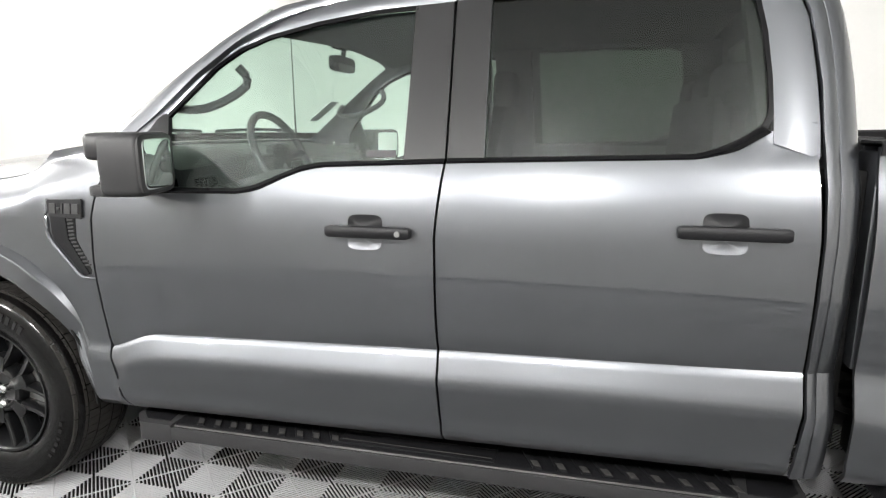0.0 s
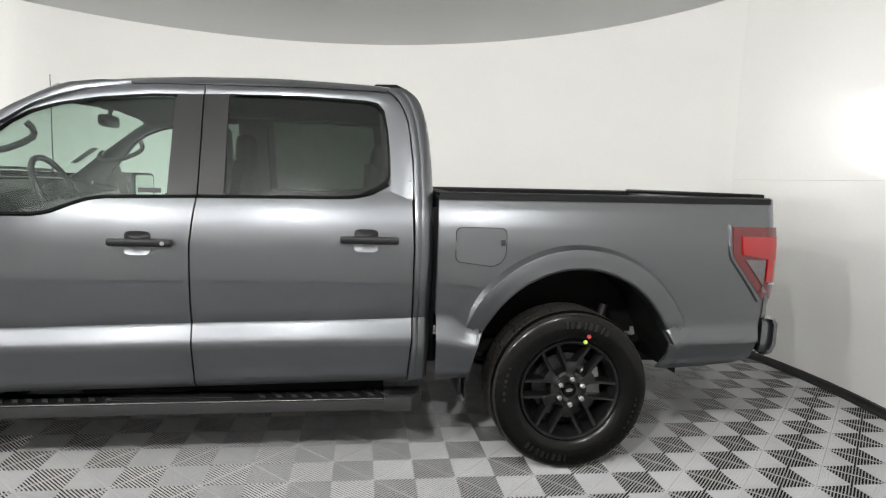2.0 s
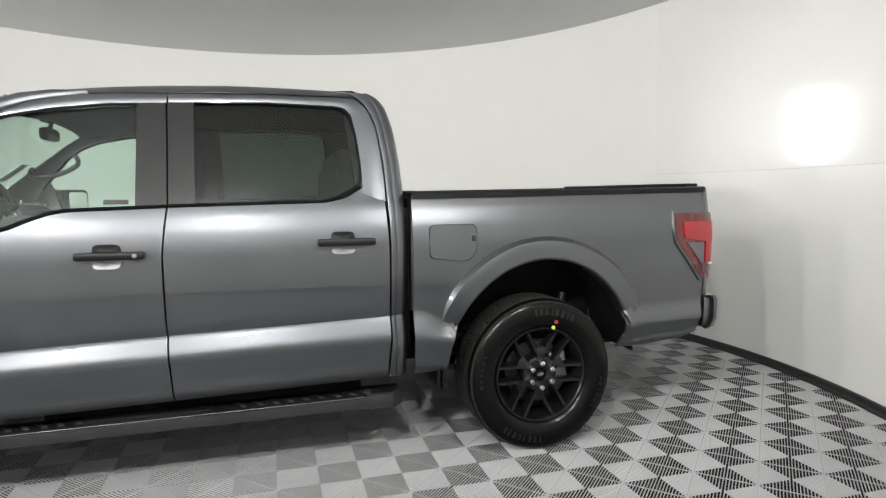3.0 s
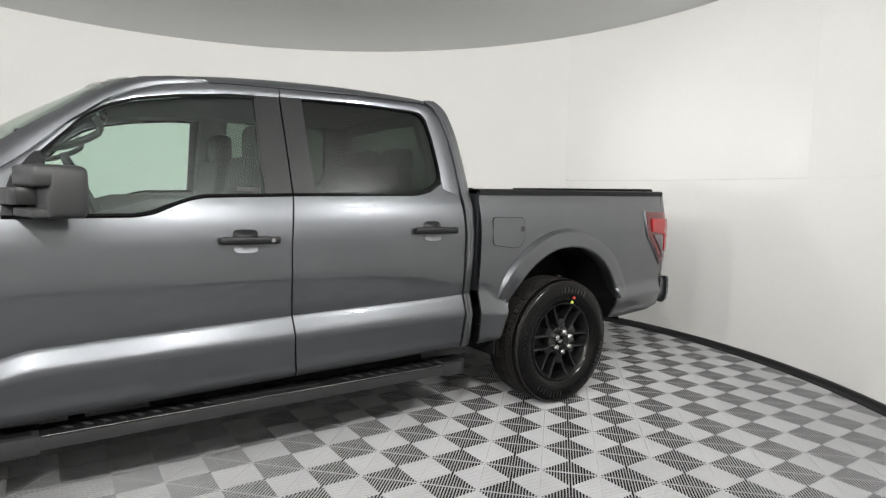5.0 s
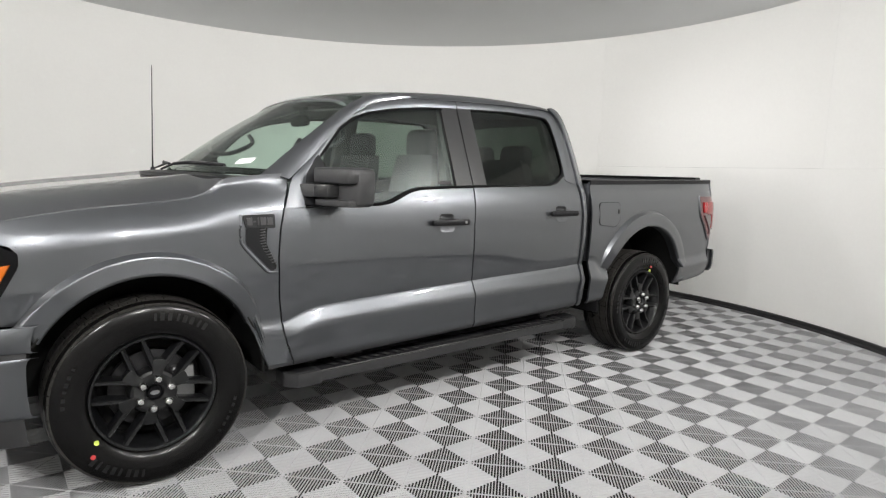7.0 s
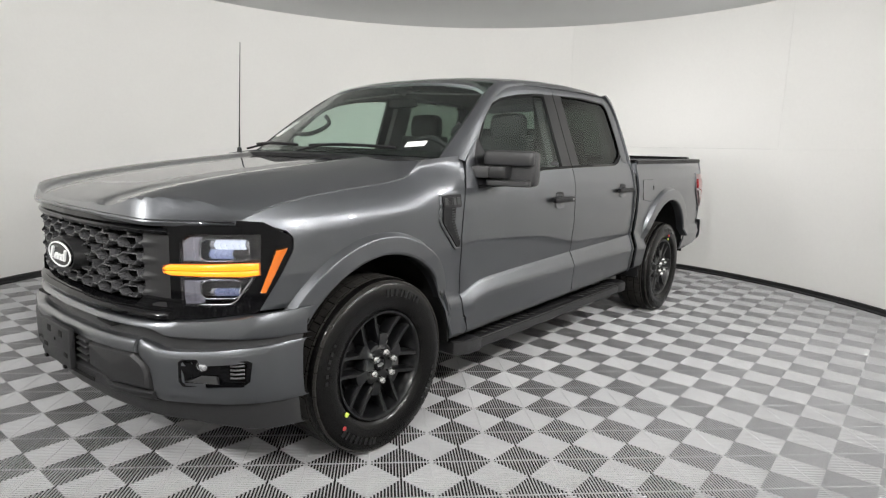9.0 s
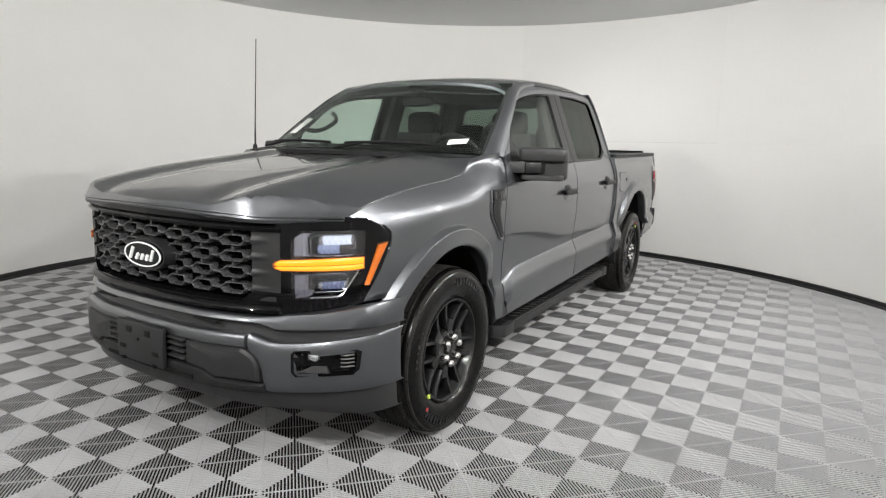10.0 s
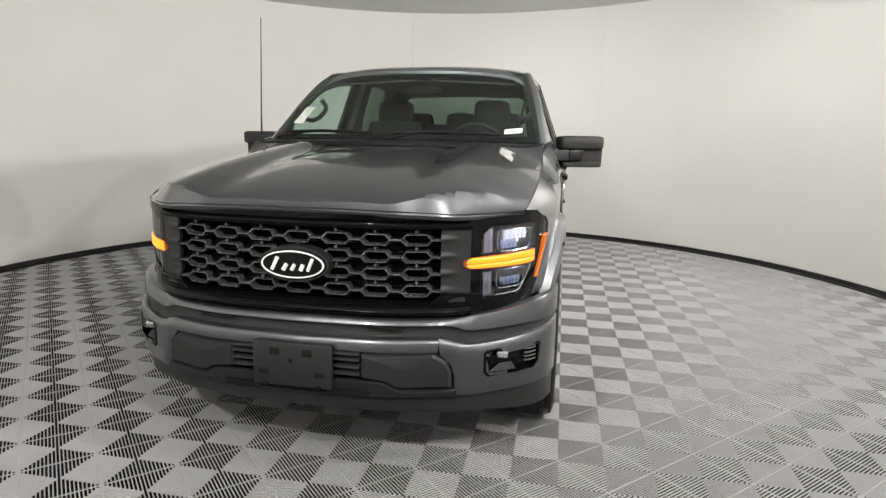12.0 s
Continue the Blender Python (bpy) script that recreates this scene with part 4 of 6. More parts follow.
def nose_sheet(table, y0, y1, rows, n, mat, name, parent, label="", thick=0.02, s=1, angle=35, hole=None):
    """A sheet across the nose; rows are (height line, setback) from the bottom, the lines being functions of y."""
    grid = []
    for i in range(n + 1):
        y = y0 + (y1 - y0) * i / n
        grid.append([Vector((front_x(table, y) + d, -s * y, z(abs(y)) if callable(z) else z)) for z, d in rows])
    bm = shell(grid, thick, inward=(1, 0, 0))
    if hole:
        bmesh.ops.delete(bm, geom=[f for f in bm.faces if hole(f.calc_center_median())], context="FACES")
    return part(name, bm, mat, parent, label, angle=angle)


def build_nose():
    bt, bl, ft = (lambda y, t=t: smooth_table(t, y) for t in (BAND_TOP, BAND_LOW, FACE_TOP))
    # painted band under the grille, with a rounded lower edge
    b = nose_sheet(BUMPER, -0.985, 0.985, [(bl, 0.050), (lambda y: bl(y) + 0.003, 0.031), (lambda y: bl(y) + 0.009, 0.025), (lambda y: (bl(y) + bt(y)) / 2, 0.028), (lambda y: bt(y) - 0.008, 0.040), (lambda y: bt(y) - 0.001, 0.052), (lambda y: bt(y) + 0.002, 0.085)],
                   80, M_PAINT, "front_bumper", truck, "grey painted front bumper with black inserts")
    # dark groove behind the two painted pieces
    nose_sheet(BUMPER, -0.978, 0.978, [(lambda y: ft(y) - 0.012, 0.040), (lambda y: (ft(y) + bl(y)) / 2, 0.048), (lambda y: bl(y) + 0.012, 0.044)], 80, M_MOULD, "bumper_groove", b, "satin black bumper groove")
    for y in (-0.347, 0.347):
        x = front_x(BUMPER, y)
        part("bumper_slot", box(x + 0.022, x + 0.06, y - 0.070, y + 0.070, 0.6905, 0.7005, 0.002), M_DARK, b)
    # bar over the opening
    top_edge = [(lambda y: ft(y) - 0.020, -0.003), (lambda y: ft(y) - 0.008, 0.002), (lambda y: ft(y) - 0.002, 0.010), (ft, 0.022), (lambda y: ft(y) - 0.002, 0.045)]
    nose_sheet(BUMPER, -0.552, 0.552, [(0.601, 0.030), (0.603, 0.006), (0.610, -0.002)] + top_edge, 50, M_PAINT, "bumper_bar", b)
    for s in (1, -1):
        # painted end piece with an opening for the fog lamp
        vs = [(0.0, 0.030), (0.02, 0.012), (0.07, 0.003), (0.18, 0.0), (0.335, -0.003), (0.42, -0.004), (0.58, -0.004), (0.74, -0.004), (0.86, -0.003), (0.94, 0.002), (0.985, 0.010), (1.0, 0.024), (0.99, 0.045)]
        cols = [0.0, 0.10, 0.20, 0.28, 0.34, 0.39, 0.45, 0.52, 0.60, 0.68, 0.76, 0.80, 0.835, 0.87, 0.90, 0.93, 0.96, 0.98, 1.0]
        grid = []
        for t in cols:
            row = []
            for v, d in vs:
                y = 0.75
                for _ in range(4):
                    z = 0.416 + (ft(y) - 0.416) * v
                    yin = lerp_table(FACE_IN, z)
                    y = yin + (0.985 - yin) * t
                soft = 0.012 * (t == 0.0)
                row.append(Vector((front_x(BUMPER, y) + d + soft, -s * y, z)))
            grid.append(row)
        bm = shell(grid, 0.03, inward=(1, 0, 0))
        inside = lambda c: 0.728 < abs(c.y) < 0.916 and 0.499 < c.z < 0.590
        bmesh.ops.delete(bm, geom=[f for f in bm.faces if inside(f.calc_center_median())], context="FACES")
        part("bumper_end", bm, M_PAINT, b, "painted bumper corner")
        fog_lamp(s, b)
        # black insert with a bevelled upper edge
        rim = [(0.262, 0.600), (0.538, 0.603), (0.584, 0.570), (0.602, 0.530), (0.604, 0.460), (0.404, 0.460), (0.358, 0.488), (0.262, 0.503)]
        grid = []
        for ring, d in ((1.0, 0.022), (0.985, 0.004), (0.93, -0.006), (0.6, -0.007), (0.002, -0.007)):
            row = []
            for y, z in rim + rim[:1]:
                yy, zz = 0.43 + (y - 0.43) * ring, 0.535 + (z - 0.535) * (ring if ring < 0.9 else 1 - (1 - ring) * 2.2)
                row.append(Vector((front_x(BUMPER, yy) + d, -s * yy, zz)))
            grid.append(row)
        part("bumper_insert", shell(grid, 0.006, inward=(1, 0, 0)), M_INSERT, b, "black textured bumper insert", angle=20)
        for z in (0.513, 0.541, 0.569, 0.592):
            part("bumper_slat", prism([(-1.004, -s * 0.155, z), (-1.004, -s * 0.262, z), (-0.955, -s * 0.262, z + 0.006), (-0.955, -s * 0.155, z + 0.006)], (0, 0, 0.009), bevel=0.002), M_MOULD, b)
    # stepped bar under the opening and the slot below it
    step = lambda y: lerp_table([(0.0, 0.492), (0.352, 0.490), (0.402, 0.458), (0.625, 0.455)], y)
    nose_sheet(BUMPER, -0.618, 0.618, [(0.412, 0.030), (0.424, 0.010), (lambda y: step(y) - 0.020, 0.000), (lambda y: step(y) - 0.006, -0.004), (lambda y: step(y), 0.006), (lambda y: step(y) - 0.001, 0.040)], 70, M_INSERT, "lower_bar", b, "black stepped lower bumper bar")
    part("lower_slot", nose_strip(-0.30, 0.30, 0.437, 0.452, -0.0055), M_DARK, b)
    nose_sheet(BUMPER, -0.60, 0.60, [(0.455, 0.050), (0.62, 0.050)], 30, M_DARK, "opening_back", b)
    # valance
    low = lambda y: lerp_table([(0.0, 0.342), (0.4, 0.342), (0.7, 0.326), (0.92, 0.296), (0.985, 0.296)], y)
    nose_sheet(BUMPER, -0.976, 0.976, [(low, 0.090), (lambda y: low(y) + 0.004, 0.060), (lambda y: low(y) + 0.020, 0.048), (0.40, 0.040), (0.424, 0.034)], 70, M_MOULD, "valance", b, "black air dam under the bumper")
    # plate bracket
    pl = part("plate_bracket", box(-1.034, -1.010, -0.164, 0.158, 0.458, 0.634, 0.007), M_INSERT, b, "empty black number plate bracket")
    for y in (-0.066, 0.066):
        part("bracket_hole", box(-1.0365, -1.028, y - 0.021, y + 0.021, 0.582, 0.612, 0.004), M_DARK, pl)
        part("bracket_clip", box(-1.0365, -1.028, y * 1.75 - 0.022, y * 1.75 + 0.022, 0.504, 0.524, 0.003), M_DARK, pl)
        part("bracket_tab", box(-1.044, -1.030, y * 1.65 - 0.013, y * 1.65 + 0.013, 0.455, 0.468, 0.003), M_GLOSS, pl)
    part("bracket_screw", lathe([(0.0, -0.003), (0.006, -0.003), (0.008, 0.0)], 14, "x", (-1.0345, 0.0, 0.562)), M_GLOSS, pl)
    build_grille()
    for s in (1, -1):
        build_headlight(s)
    # radiator panel closes the nose
    part("radiator_panel", box(-0.80, -0.76, -0.60, 0.60, 0.45, 1.12), M_DARK, truck)


def nose_strip(y0, y1, z0, z1, d, n=24, table=None):
    grid = [[Vector((front_x(table or BUMPER, y0 + (y1 - y0) * i / n) + d, y0 + (y1 - y0) * i / n, z)) for z in (z0, z1)] for i in range(n + 1)]
    return shell(grid, 0.004, inward=(1, 0, 0))


def fog_lamp(s, b):
    """Fog lamp deep in its recess: back, side walls, a sloped reflector and a small clear lens."""
    fx = lambda y: front_x(BUMPER, y)
    rim = [(0.722, 0.512), (0.722, 0.586), (0.734, 0.597), (0.912, 0.597), (0.923, 0.588), (0.918, 0.515), (0.900, 0.496), (0.736, 0.493)]
    grid = []
    for ring, d in ((1.10, 0.004), (1.03, -0.008), (0.97, -0.009), (0.94, 0.002), (0.86, 0.030), (0.45, 0.034), (0.002, 0.034)):
        grid.append([Vector((fx(0.82 + (y - 0.82) * ring) + d, -s * (0.82 + (y - 0.82) * ring), 0.545 + (z - 0.545) * ring)) for y, z in rim + rim[:1]])
    f = part("fog_lamp", shell(grid, 0.004, inward=(1, 0, 0)), M_GLOSS, b, "gloss black fog lamp recess with a clear lamp", angle=30)
    # sloped floor of the recess
    pts = [(fx(0.735) + 0.004, -s * 0.735, 0.507), (fx(0.835) + 0.006, -s * 0.835, 0.503), (fx(0.815) + 0.026, -s * 0.815, 0.530), (fx(0.770) + 0.026, -s * 0.770, 0.530)]
    part("fog_reflector", prism(pts, (0.010, 0, -0.004)), M_BLACK, f, smooth=False)
    lens = superbox((fx(0.783) + 0.012, -s * 0.783, 0.572), (0.016, 0.024, 0.015), 0.45)
    part("fog_lens", lens, M_LAMPCLEAR, f, "clear square fog lens")
    for k in range(4):
        z = 0.527 + 0.016 * k
        part("fog_slat", tube([(fx(0.865) + 0.016, -s * 0.865, z), (fx(0.885) + 0.004, -s * 0.885, z + 0.001), (fx(0.908) + 0.002, -s * 0.908, z + 0.003)], 0.0038, 6), M_BRIGHTLINE, f)


def build_grille():
    # gloss frame: brow above, chin below
    g = band(GRILLE, -0.66, 0.66, [(1.066, 0.014), (1.074, -0.010), (1.086, -0.016), (1.094, -0.010), (1.098, 0.000), (1.104, -0.008), (1.124, -0.010), (1.141, 0.02)], 60, M_GLOSS, "grille", truck, "gloss black grille with a honeycomb bar mesh")
    band(GRILLE, -0.66, 0.66, [(0.728, 0.02), (0.742, -0.016), (0.757, -0.024), (0.768, -0.018), (0.774, -0.006), (0.782, -0.008), (0.792, 0.012)], 60, M_GLOSS, "grille_frame", g)
    for s in (1, -1):
        # ribbed cheek between mesh and lamp
        grid = []
        for i in range(13):
            y = 0.548 + (0.690 - 0.548) * i / 12
            row = []
            for k in range(41):
                z = 0.79 + 0.285 * k / 40
                wave = math.cos((z - 0.838) / 0.0655 * math.tau)
                ridge = 0.012 * max(0.0, wave) ** 2 * max(0.0, 1 - i / 6) ** 1.2
                row.append(Vector((front_x(GRILLE, y) + 0.002 - ridge, -s * y, z)))
            grid.append(row)
        part("grille_cheek", shell(grid, 0.02, inward=(1, 0, 0)), M_INSERT, g, "black ribbed grille cheek", angle=60)
        # gloss corner that cuts the foot of the mesh
        pts = [(0.500, 0.780), (0.700, 0.780), (0.700, 0.822), (0.556, 0.830)]
        part("grille_corner", prism([(front_x(GRILLE, y) - 0.010, -s * y, z) for y, z in pts], (0.03, 0, 0), bevel=0.003), M_GLOSS, g)
    # backing with fine slats
    band(GRILLE, -0.57, 0.57, [(0.78, 0.075), (1.08, 0.075)], 30, M_DARK, "grille_back", g)
    for k in range(8):
        z = 0.800 + k * 0.0328
        band(GRILLE, -0.555, 0.555, [(z, 0.040), (z + 0.0045, 0.034), (z + 0.009, 0.040)], 24, M_GLOSS, "fine_slat", g, thick=0.012)
    # long hexagons in rows, each a deep bevelled ring, tied by short bars
    cw, a, h, sl = 0.1525, 0.037, 0.0195, 0.019
    hexa = [(-a - sl, 0), (-a, h), (a, h), (a + sl, 0), (a, -h), (-a, -h)]
    for r in range(4):
        zc = 0.832 + r * 0.0657
        for c in range(-3, 4):
            yc = c * cw
            bm = bmesh.new()
            loops = []
            for py, pz in hexa:
                q = []
                for off, d in ((-0.0046, 0.040), (-0.0036, 0.006), (-0.0016, 0.0), (0.0016, 0.0), (0.0036, 0.006), (0.0046, 0.040)):
                    y, z = yc + py * (1 + off / 0.050), zc + pz * (1 + off / 0.0195)
                    tilt = 0.010 * (pz > 0)
                    q.append(bm.verts.new((front_x(GRILLE, y) + 0.002 + d + tilt, y, z)))
                loops.append(q)
            for k in range(6):
                m, n = loops[k], loops[(k + 1) % 6]
                for e in range(5):
                    bm.faces.new((m[e], n[e], n[e + 1], m[e + 1]))
            part("grille_cell", bm, M_BARS, g, smooth=True, angle=20)
            ends = [1] if c < 3 else []
            for e in ends + ([0] if c in (-3, 3) else []):
                y0, y1 = (yc + a + sl - 0.003, yc + cw - a - sl + 0.003) if e else ((yc + a + sl - 0.003, 0.556) if c == 3 else (-0.556, yc - a - sl + 0.003))
                xm = front_x(GRILLE, (y0 + y1) / 2)
                part("grille_link", box(xm + 0.001, xm + 0.04, y0, y1, zc - 0.0036, zc + 0.0036, 0.0012), M_BARS, g)
            xm = front_x(GRILLE, yc)
            part("grille_stud", box(xm + 0.008, xm + 0.05, yc - 0.0055, yc + 0.0055, zc + h + 0.006, zc + h + 0.019, 0.002), M_BARS, g)
    # badge: dark oval dish, white ring and plain white strokes
    def oval(rx, rz, x0, depth, mat, name, parent, label="", inner=0.0):
        bm = bmesh.new()
        ring = lambda x, ry_, rz_: [bm.verts.new((x, ry_ * math.cos(k * math.tau / 48), 0.930 + rz_ * math.sin(k * math.tau / 48))) for k in range(48)]
        outer, back = ring(x0, rx, rz), ring(x0 + depth, rx * 1.02, rz * 1.02)
        if inner:
            ins, inb = ring(x0, rx - inner, rz - inner), ring(x0 + depth, rx - inner, rz - inner)
        else:
            bm.faces.new(outer)
        for k in range(48):
            j = (k + 1) % 48
            bm.faces.new((outer[k], outer[j], back[j], back[k]))
            if inner:
                bm.faces.new((outer[k], ins[k], ins[j], outer[j]))
                bm.faces.new((ins[k], inb[k], inb[j], ins[j]))
        return part(name, bm, mat, parent, label, angle=50)
    bd = oval(0.140, 0.068, -0.985, 0.06, M_INSERT, "badge", g, "black oval badge with a white ring")
    oval(0.131, 0.058, -0.9925, 0.010, M_GLOSS, "badge_face", bd)
    oval(0.126, 0.053, -0.9965, 0.006, M_SCRIPT, "badge_ring", bd, inner=0.0055)
    # plain slanted bars stand on the badge
    for pts, w in (([(0.082, 0.908), (0.058, 0.956)], 0.0095), ([(0.036, 0.909), (0.022, 0.931)], 0.0105),
                   ([(0.002, 0.909), (-0.010, 0.931)], 0.0095), ([(-0.034, 0.909), (-0.044, 0.931)], 0.0105), ([(-0.062, 0.908), (-0.082, 0.955)], 0.0085)):
        line = soften([Vector((-0.997, y, z)) for y, z in pts], 2)
        part("badge_stroke", tube(line, w * 0.8, 6), M_SCRIPT, bd)


M_BARS = material("satin_grille_bar", (0.052, 0.052, 0.055), 0.28, vary=0.1, coat=0.6, coat_rough=0.12)
M_INSERT = material("fine_black_texture", (0.016, 0.016, 0.017), 0.46, spec=0.4, vary=0.10, bump=0.2, bump_scale=700)
M_SCRIPT = material("white_badge_enamel", (0.82, 0.83, 0.83), 0.35, vary=0.02)


LAMP_EDGE = [(0.695, 0.800), (0.690, 0.850), (0.690, 1.040), (0.722, 1.076), (0.884, 1.076), (0.884, 0.965), (0.874, 0.900), (0.842, 0.818), (0.825, 0.800)]


def in_outline(y, z, outline):
    """True where a point lies inside a closed outline."""
    inside = False
    for (y0, z0), (y1, z1) in zip(outline, outline[1:] + outline[:1]):
        if (z0 > z) != (z1 > z) and y < y0 + (y1 - y0) * (z - z0) / (z1 - z0):
            inside = not inside
    return inside


def build_headlight(s):
    fx = lambda y: front_x(GRILLE, y)
    at = lambda y, z, d: Vector((fx(y) + d, -s * y, z))

    def lamp_sheet(y0, y1, zlow, zhigh, d, mat, name, parent, label="", n=24, rows=8, thick=0.012, keep=None):
        grid = []
        for i in range(n + 1):
            y = y0 + (y1 - y0) * i / n
            lo, hi = zlow(y), zhigh(y)
            grid.append([at(y, lo + (hi - lo) * j / rows, d) for j in range(rows + 1)])
        bm = shell(grid, thick, inward=(1, 0, 0))
        if keep:
            bmesh.ops.delete(bm, geom=[f for f in bm.faces if not keep(abs(f.calc_center_median().y), f.calc_center_median().z)], context="FACES")
        return part(name, bm, mat, parent, label)

    def line(pts, r, mat, name, d=-0.003, n=40, closed=False, lab=""):
        pts = pts + pts[:1] if closed else pts
        return part(name, tube([at(p.x, p.z, d) for p in resample([Vector((y, 0, z)) for y, z in pts], n)], r, 6, caps=not closed), mat, h, lab)
    low = lambda y: lerp_table([(0.60, 0.742), (0.871, 0.750), (0.885, 0.790), (0.895, 0.825), (0.915, 0.915), (0.925, 1.01)], y)
    high = lambda y: lerp_table([(0.60, 1.134), (0.84, 1.132), (0.885, 1.126), (0.908, 1.098), (0.925, 1.060)], y)
    h = lamp_sheet(0.655, 0.925, low, high, 0.0, M_GLOSS, "headlight", truck, "gloss black headlight with a lit amber bar", 90, 70, keep=lambda y, z: not in_outline(y, z, LAMP_EDGE))
    lamp_sheet(0.645, 0.855, lambda y: 1.084, lambda y: 1.112, -0.008, M_GLOSS, "lamp_brow", h, rows=3)
    # bowl behind the lens: walls run back from the outline
    grid = []
    for ring, d in ((1.0, 0.0), (0.985, 0.030), (0.96, 0.060), (0.5, 0.066), (0.002, 0.066)):
        grid.append([at(0.785 + (y - 0.785) * ring, 0.938 + (z - 0.938) * ring, d) for y, z in LAMP_EDGE + LAMP_EDGE[:1]])
    part("lamp_bowl", shell(grid, 0.004, inward=(1, 0, 0)), M_SMOKEPLASTIC, h, "smoked lamp bowl", angle=20)
    # bright upright blades beside the windows
    for z0, z1 in ((0.975, 1.066), (0.806, 0.898)):
        for ya, yb, da, db in ((0.698, 0.718, 0.004, 0.016), (0.718, 0.727, 0.016, 0.012), (0.727, 0.738, 0.012, 0.030)):
            grid = [[at(ya, z, da), at(yb, z, db)] for z in (z0, (z0 + z1) / 2, z1)]
            part("lamp_blade", shell(grid, 0.003, inward=(1, 0, 0)), M_BLADE, h, "bright upright reflector blade", smooth=False)
    # upper and lower windows: a framed box with facets at its back
    for z0, z1, ya, yb, mats in ((0.975, 1.060, 0.746, 0.862, (M_PROJ, M_PROJDIM)), (0.828, 0.902, 0.746, 0.842, (M_PROJLOW, M_SMOKEPLASTIC))):
        frame_line = [(ya, z0 + 0.014), (ya + 0.012, z0), (yb - 0.012, z0), (yb, z0 + 0.014), (yb, z1 - 0.010), (yb - 0.010, z1), (ya + 0.016, z1), (ya, z1 - 0.016)]
        grid = [[at((ya + yb) / 2 + (y - (ya + yb) / 2) * k, (z0 + z1) / 2 + (z - (z0 + z1) / 2) * k, d) for y, z in frame_line + frame_line[:1]] for k, d in ((1.07, 0.020), (1.05, 0.008), (0.97, 0.008), (0.90, 0.046))]
        part("window_frame", shell(grid, 0.003, inward=(1, 0, 0)), M_GLOSS, h, angle=20)
        cols = 7
        for c in range(cols):
            y0, y1 = ya + 0.006 + (yb - ya - 0.012) * c / cols, ya + 0.006 + (yb - ya - 0.012) * (c + 1) / cols
            for r in range(2):
                za, zb = z0 + 0.006 + (z1 - z0 - 0.012) * r / 2, z0 + 0.006 + (z1 - z0 - 0.012) * (r + 1) / 2
                grid = [[at(y, z, 0.040 - 0.010 * math.sin(math.pi * v) - 0.006 * math.sin(math.pi * u)) for v, z in ((0, za), (0.5, (za + zb) / 2), (1, zb))] for u, y in ((0, y0), (0.5, (y0 + y1) / 2), (1, y1))]
                mat = (mats[0] if 0 < c < 6 else M_LAMPCLEAR) if r == (1 if z0 > 0.9 else 0) else (mats[1] if c < 4 else M_SMOKEPLASTIC)
                part("reflector", shell(grid, 0.004, inward=(1, 0, 0)), mat, h, smooth=True, angle=50)
        line(frame_line, 0.0016, M_CHROME, "bright_line", 0.006, 40, True, "thin bright lamp edge")
    # bright edge along the outer side of the bowl
    line([(0.876, 0.960), (0.866, 0.900), (0.836, 0.822), (0.820, 0.806), (0.745, 0.804)], 0.0022, M_CHROME, "bright_line", 0.004)
    # clear lens over the bowl
    lens = lamp_sheet(0.689, 0.885, lambda y: 0.798, lambda y: 1.078, -0.001, M_LENS, "lamp_lens", h, "clear lamp lens", 60, 56, 0.003, keep=lambda y, z: in_outline(y, z, LAMP_EDGE))
    lens.visible_shadow = False
    # amber light bar: two glowing ribs with a dark split, and a dim cap at the inner end
    bar_lo = lambda y: lerp_table([(0.636, 0.930), (0.655, 0.919), (0.860, 0.915), (0.884, 0.920)], y)
    bar_hi = lambda y: lerp_table([(0.636, 0.946), (0.655, 0.959), (0.860, 0.966), (0.884, 0.965)], y)
    mid = lambda y: (bar_lo(y) + bar_hi(y)) / 2 - 0.003
    for lo_line, hi_line in ((bar_lo, lambda y: mid(y) - 0.0012), (lambda y: mid(y) + 0.0012, bar_hi)):
        grid = []
        for i in range(25):
            y = 0.641 + (0.882 - 0.641) * i / 24
            z0, z1 = lo_line(y), hi_line(y)
            grid.append([at(y, z0 + (z1 - z0) * k / 6, -0.004 - 0.008 * math.sin(math.pi * k / 6)) for k in range(7)])
        part("indicator_bar", shell(grid, 0.010, inward=(1, 0, 0)), M_AMBER, h, "glowing amber light bar", angle=60)
    lamp_sheet(0.631, 0.884, lambda y: bar_lo(y) - 0.003, lambda y: bar_hi(y) + 0.003, -0.002, M_AMBERDARK, "bar_housing", h, "dark orange bar housing", n=20, rows=2, thick=0.006)
    part("bar_cap", prism([at(0.628, 0.934, -0.001), at(0.645, 0.922, -0.012), at(0.645, 0.957, -0.012), at(0.628, 0.944, -0.001)], (0.012, 0, 0)), M_AMBERDARK, h, smooth=False)
    # side marker: lies along the slanted rear edge of the housing
    grid = []
    for i in range(13):
        t = i / 12
        z = 0.848 + 0.166 * t
        grid.append([Vector((-0.592 + 0.052 * t + (0.018 + 0.026 * t) * u, -s * (0.887 + 0.035 * t + 0.012 * u + 0.004 * math.sin(math.pi * u)), z + 0.008 * u * t)) for u in (0, 0.25, 0.5, 0.75, 1)])
    part("side_marker", shell(grid, 0.02, inward=(0.5, s, 0)), M_SIDEAMBER, h, "orange side marker")
    return h


M_PROJ = emitter("lit_projector", (0.80, 0.88, 1.0), 0.42)
M_PROJDIM = emitter("dim_projector", (0.55, 0.66, 1.0), 0.12)
M_PROJLOW = emitter("faint_projector", (0.5, 0.6, 1.0), 0.03)
M_BLADE = material("brushed_lamp_chrome", (0.62, 0.61, 0.68), 0.22, metal=1.0, vary=0.12, scale=40)
M_AMBERDARK = material("amber_split_line", (0.25, 0.06, 0.01), 0.4)


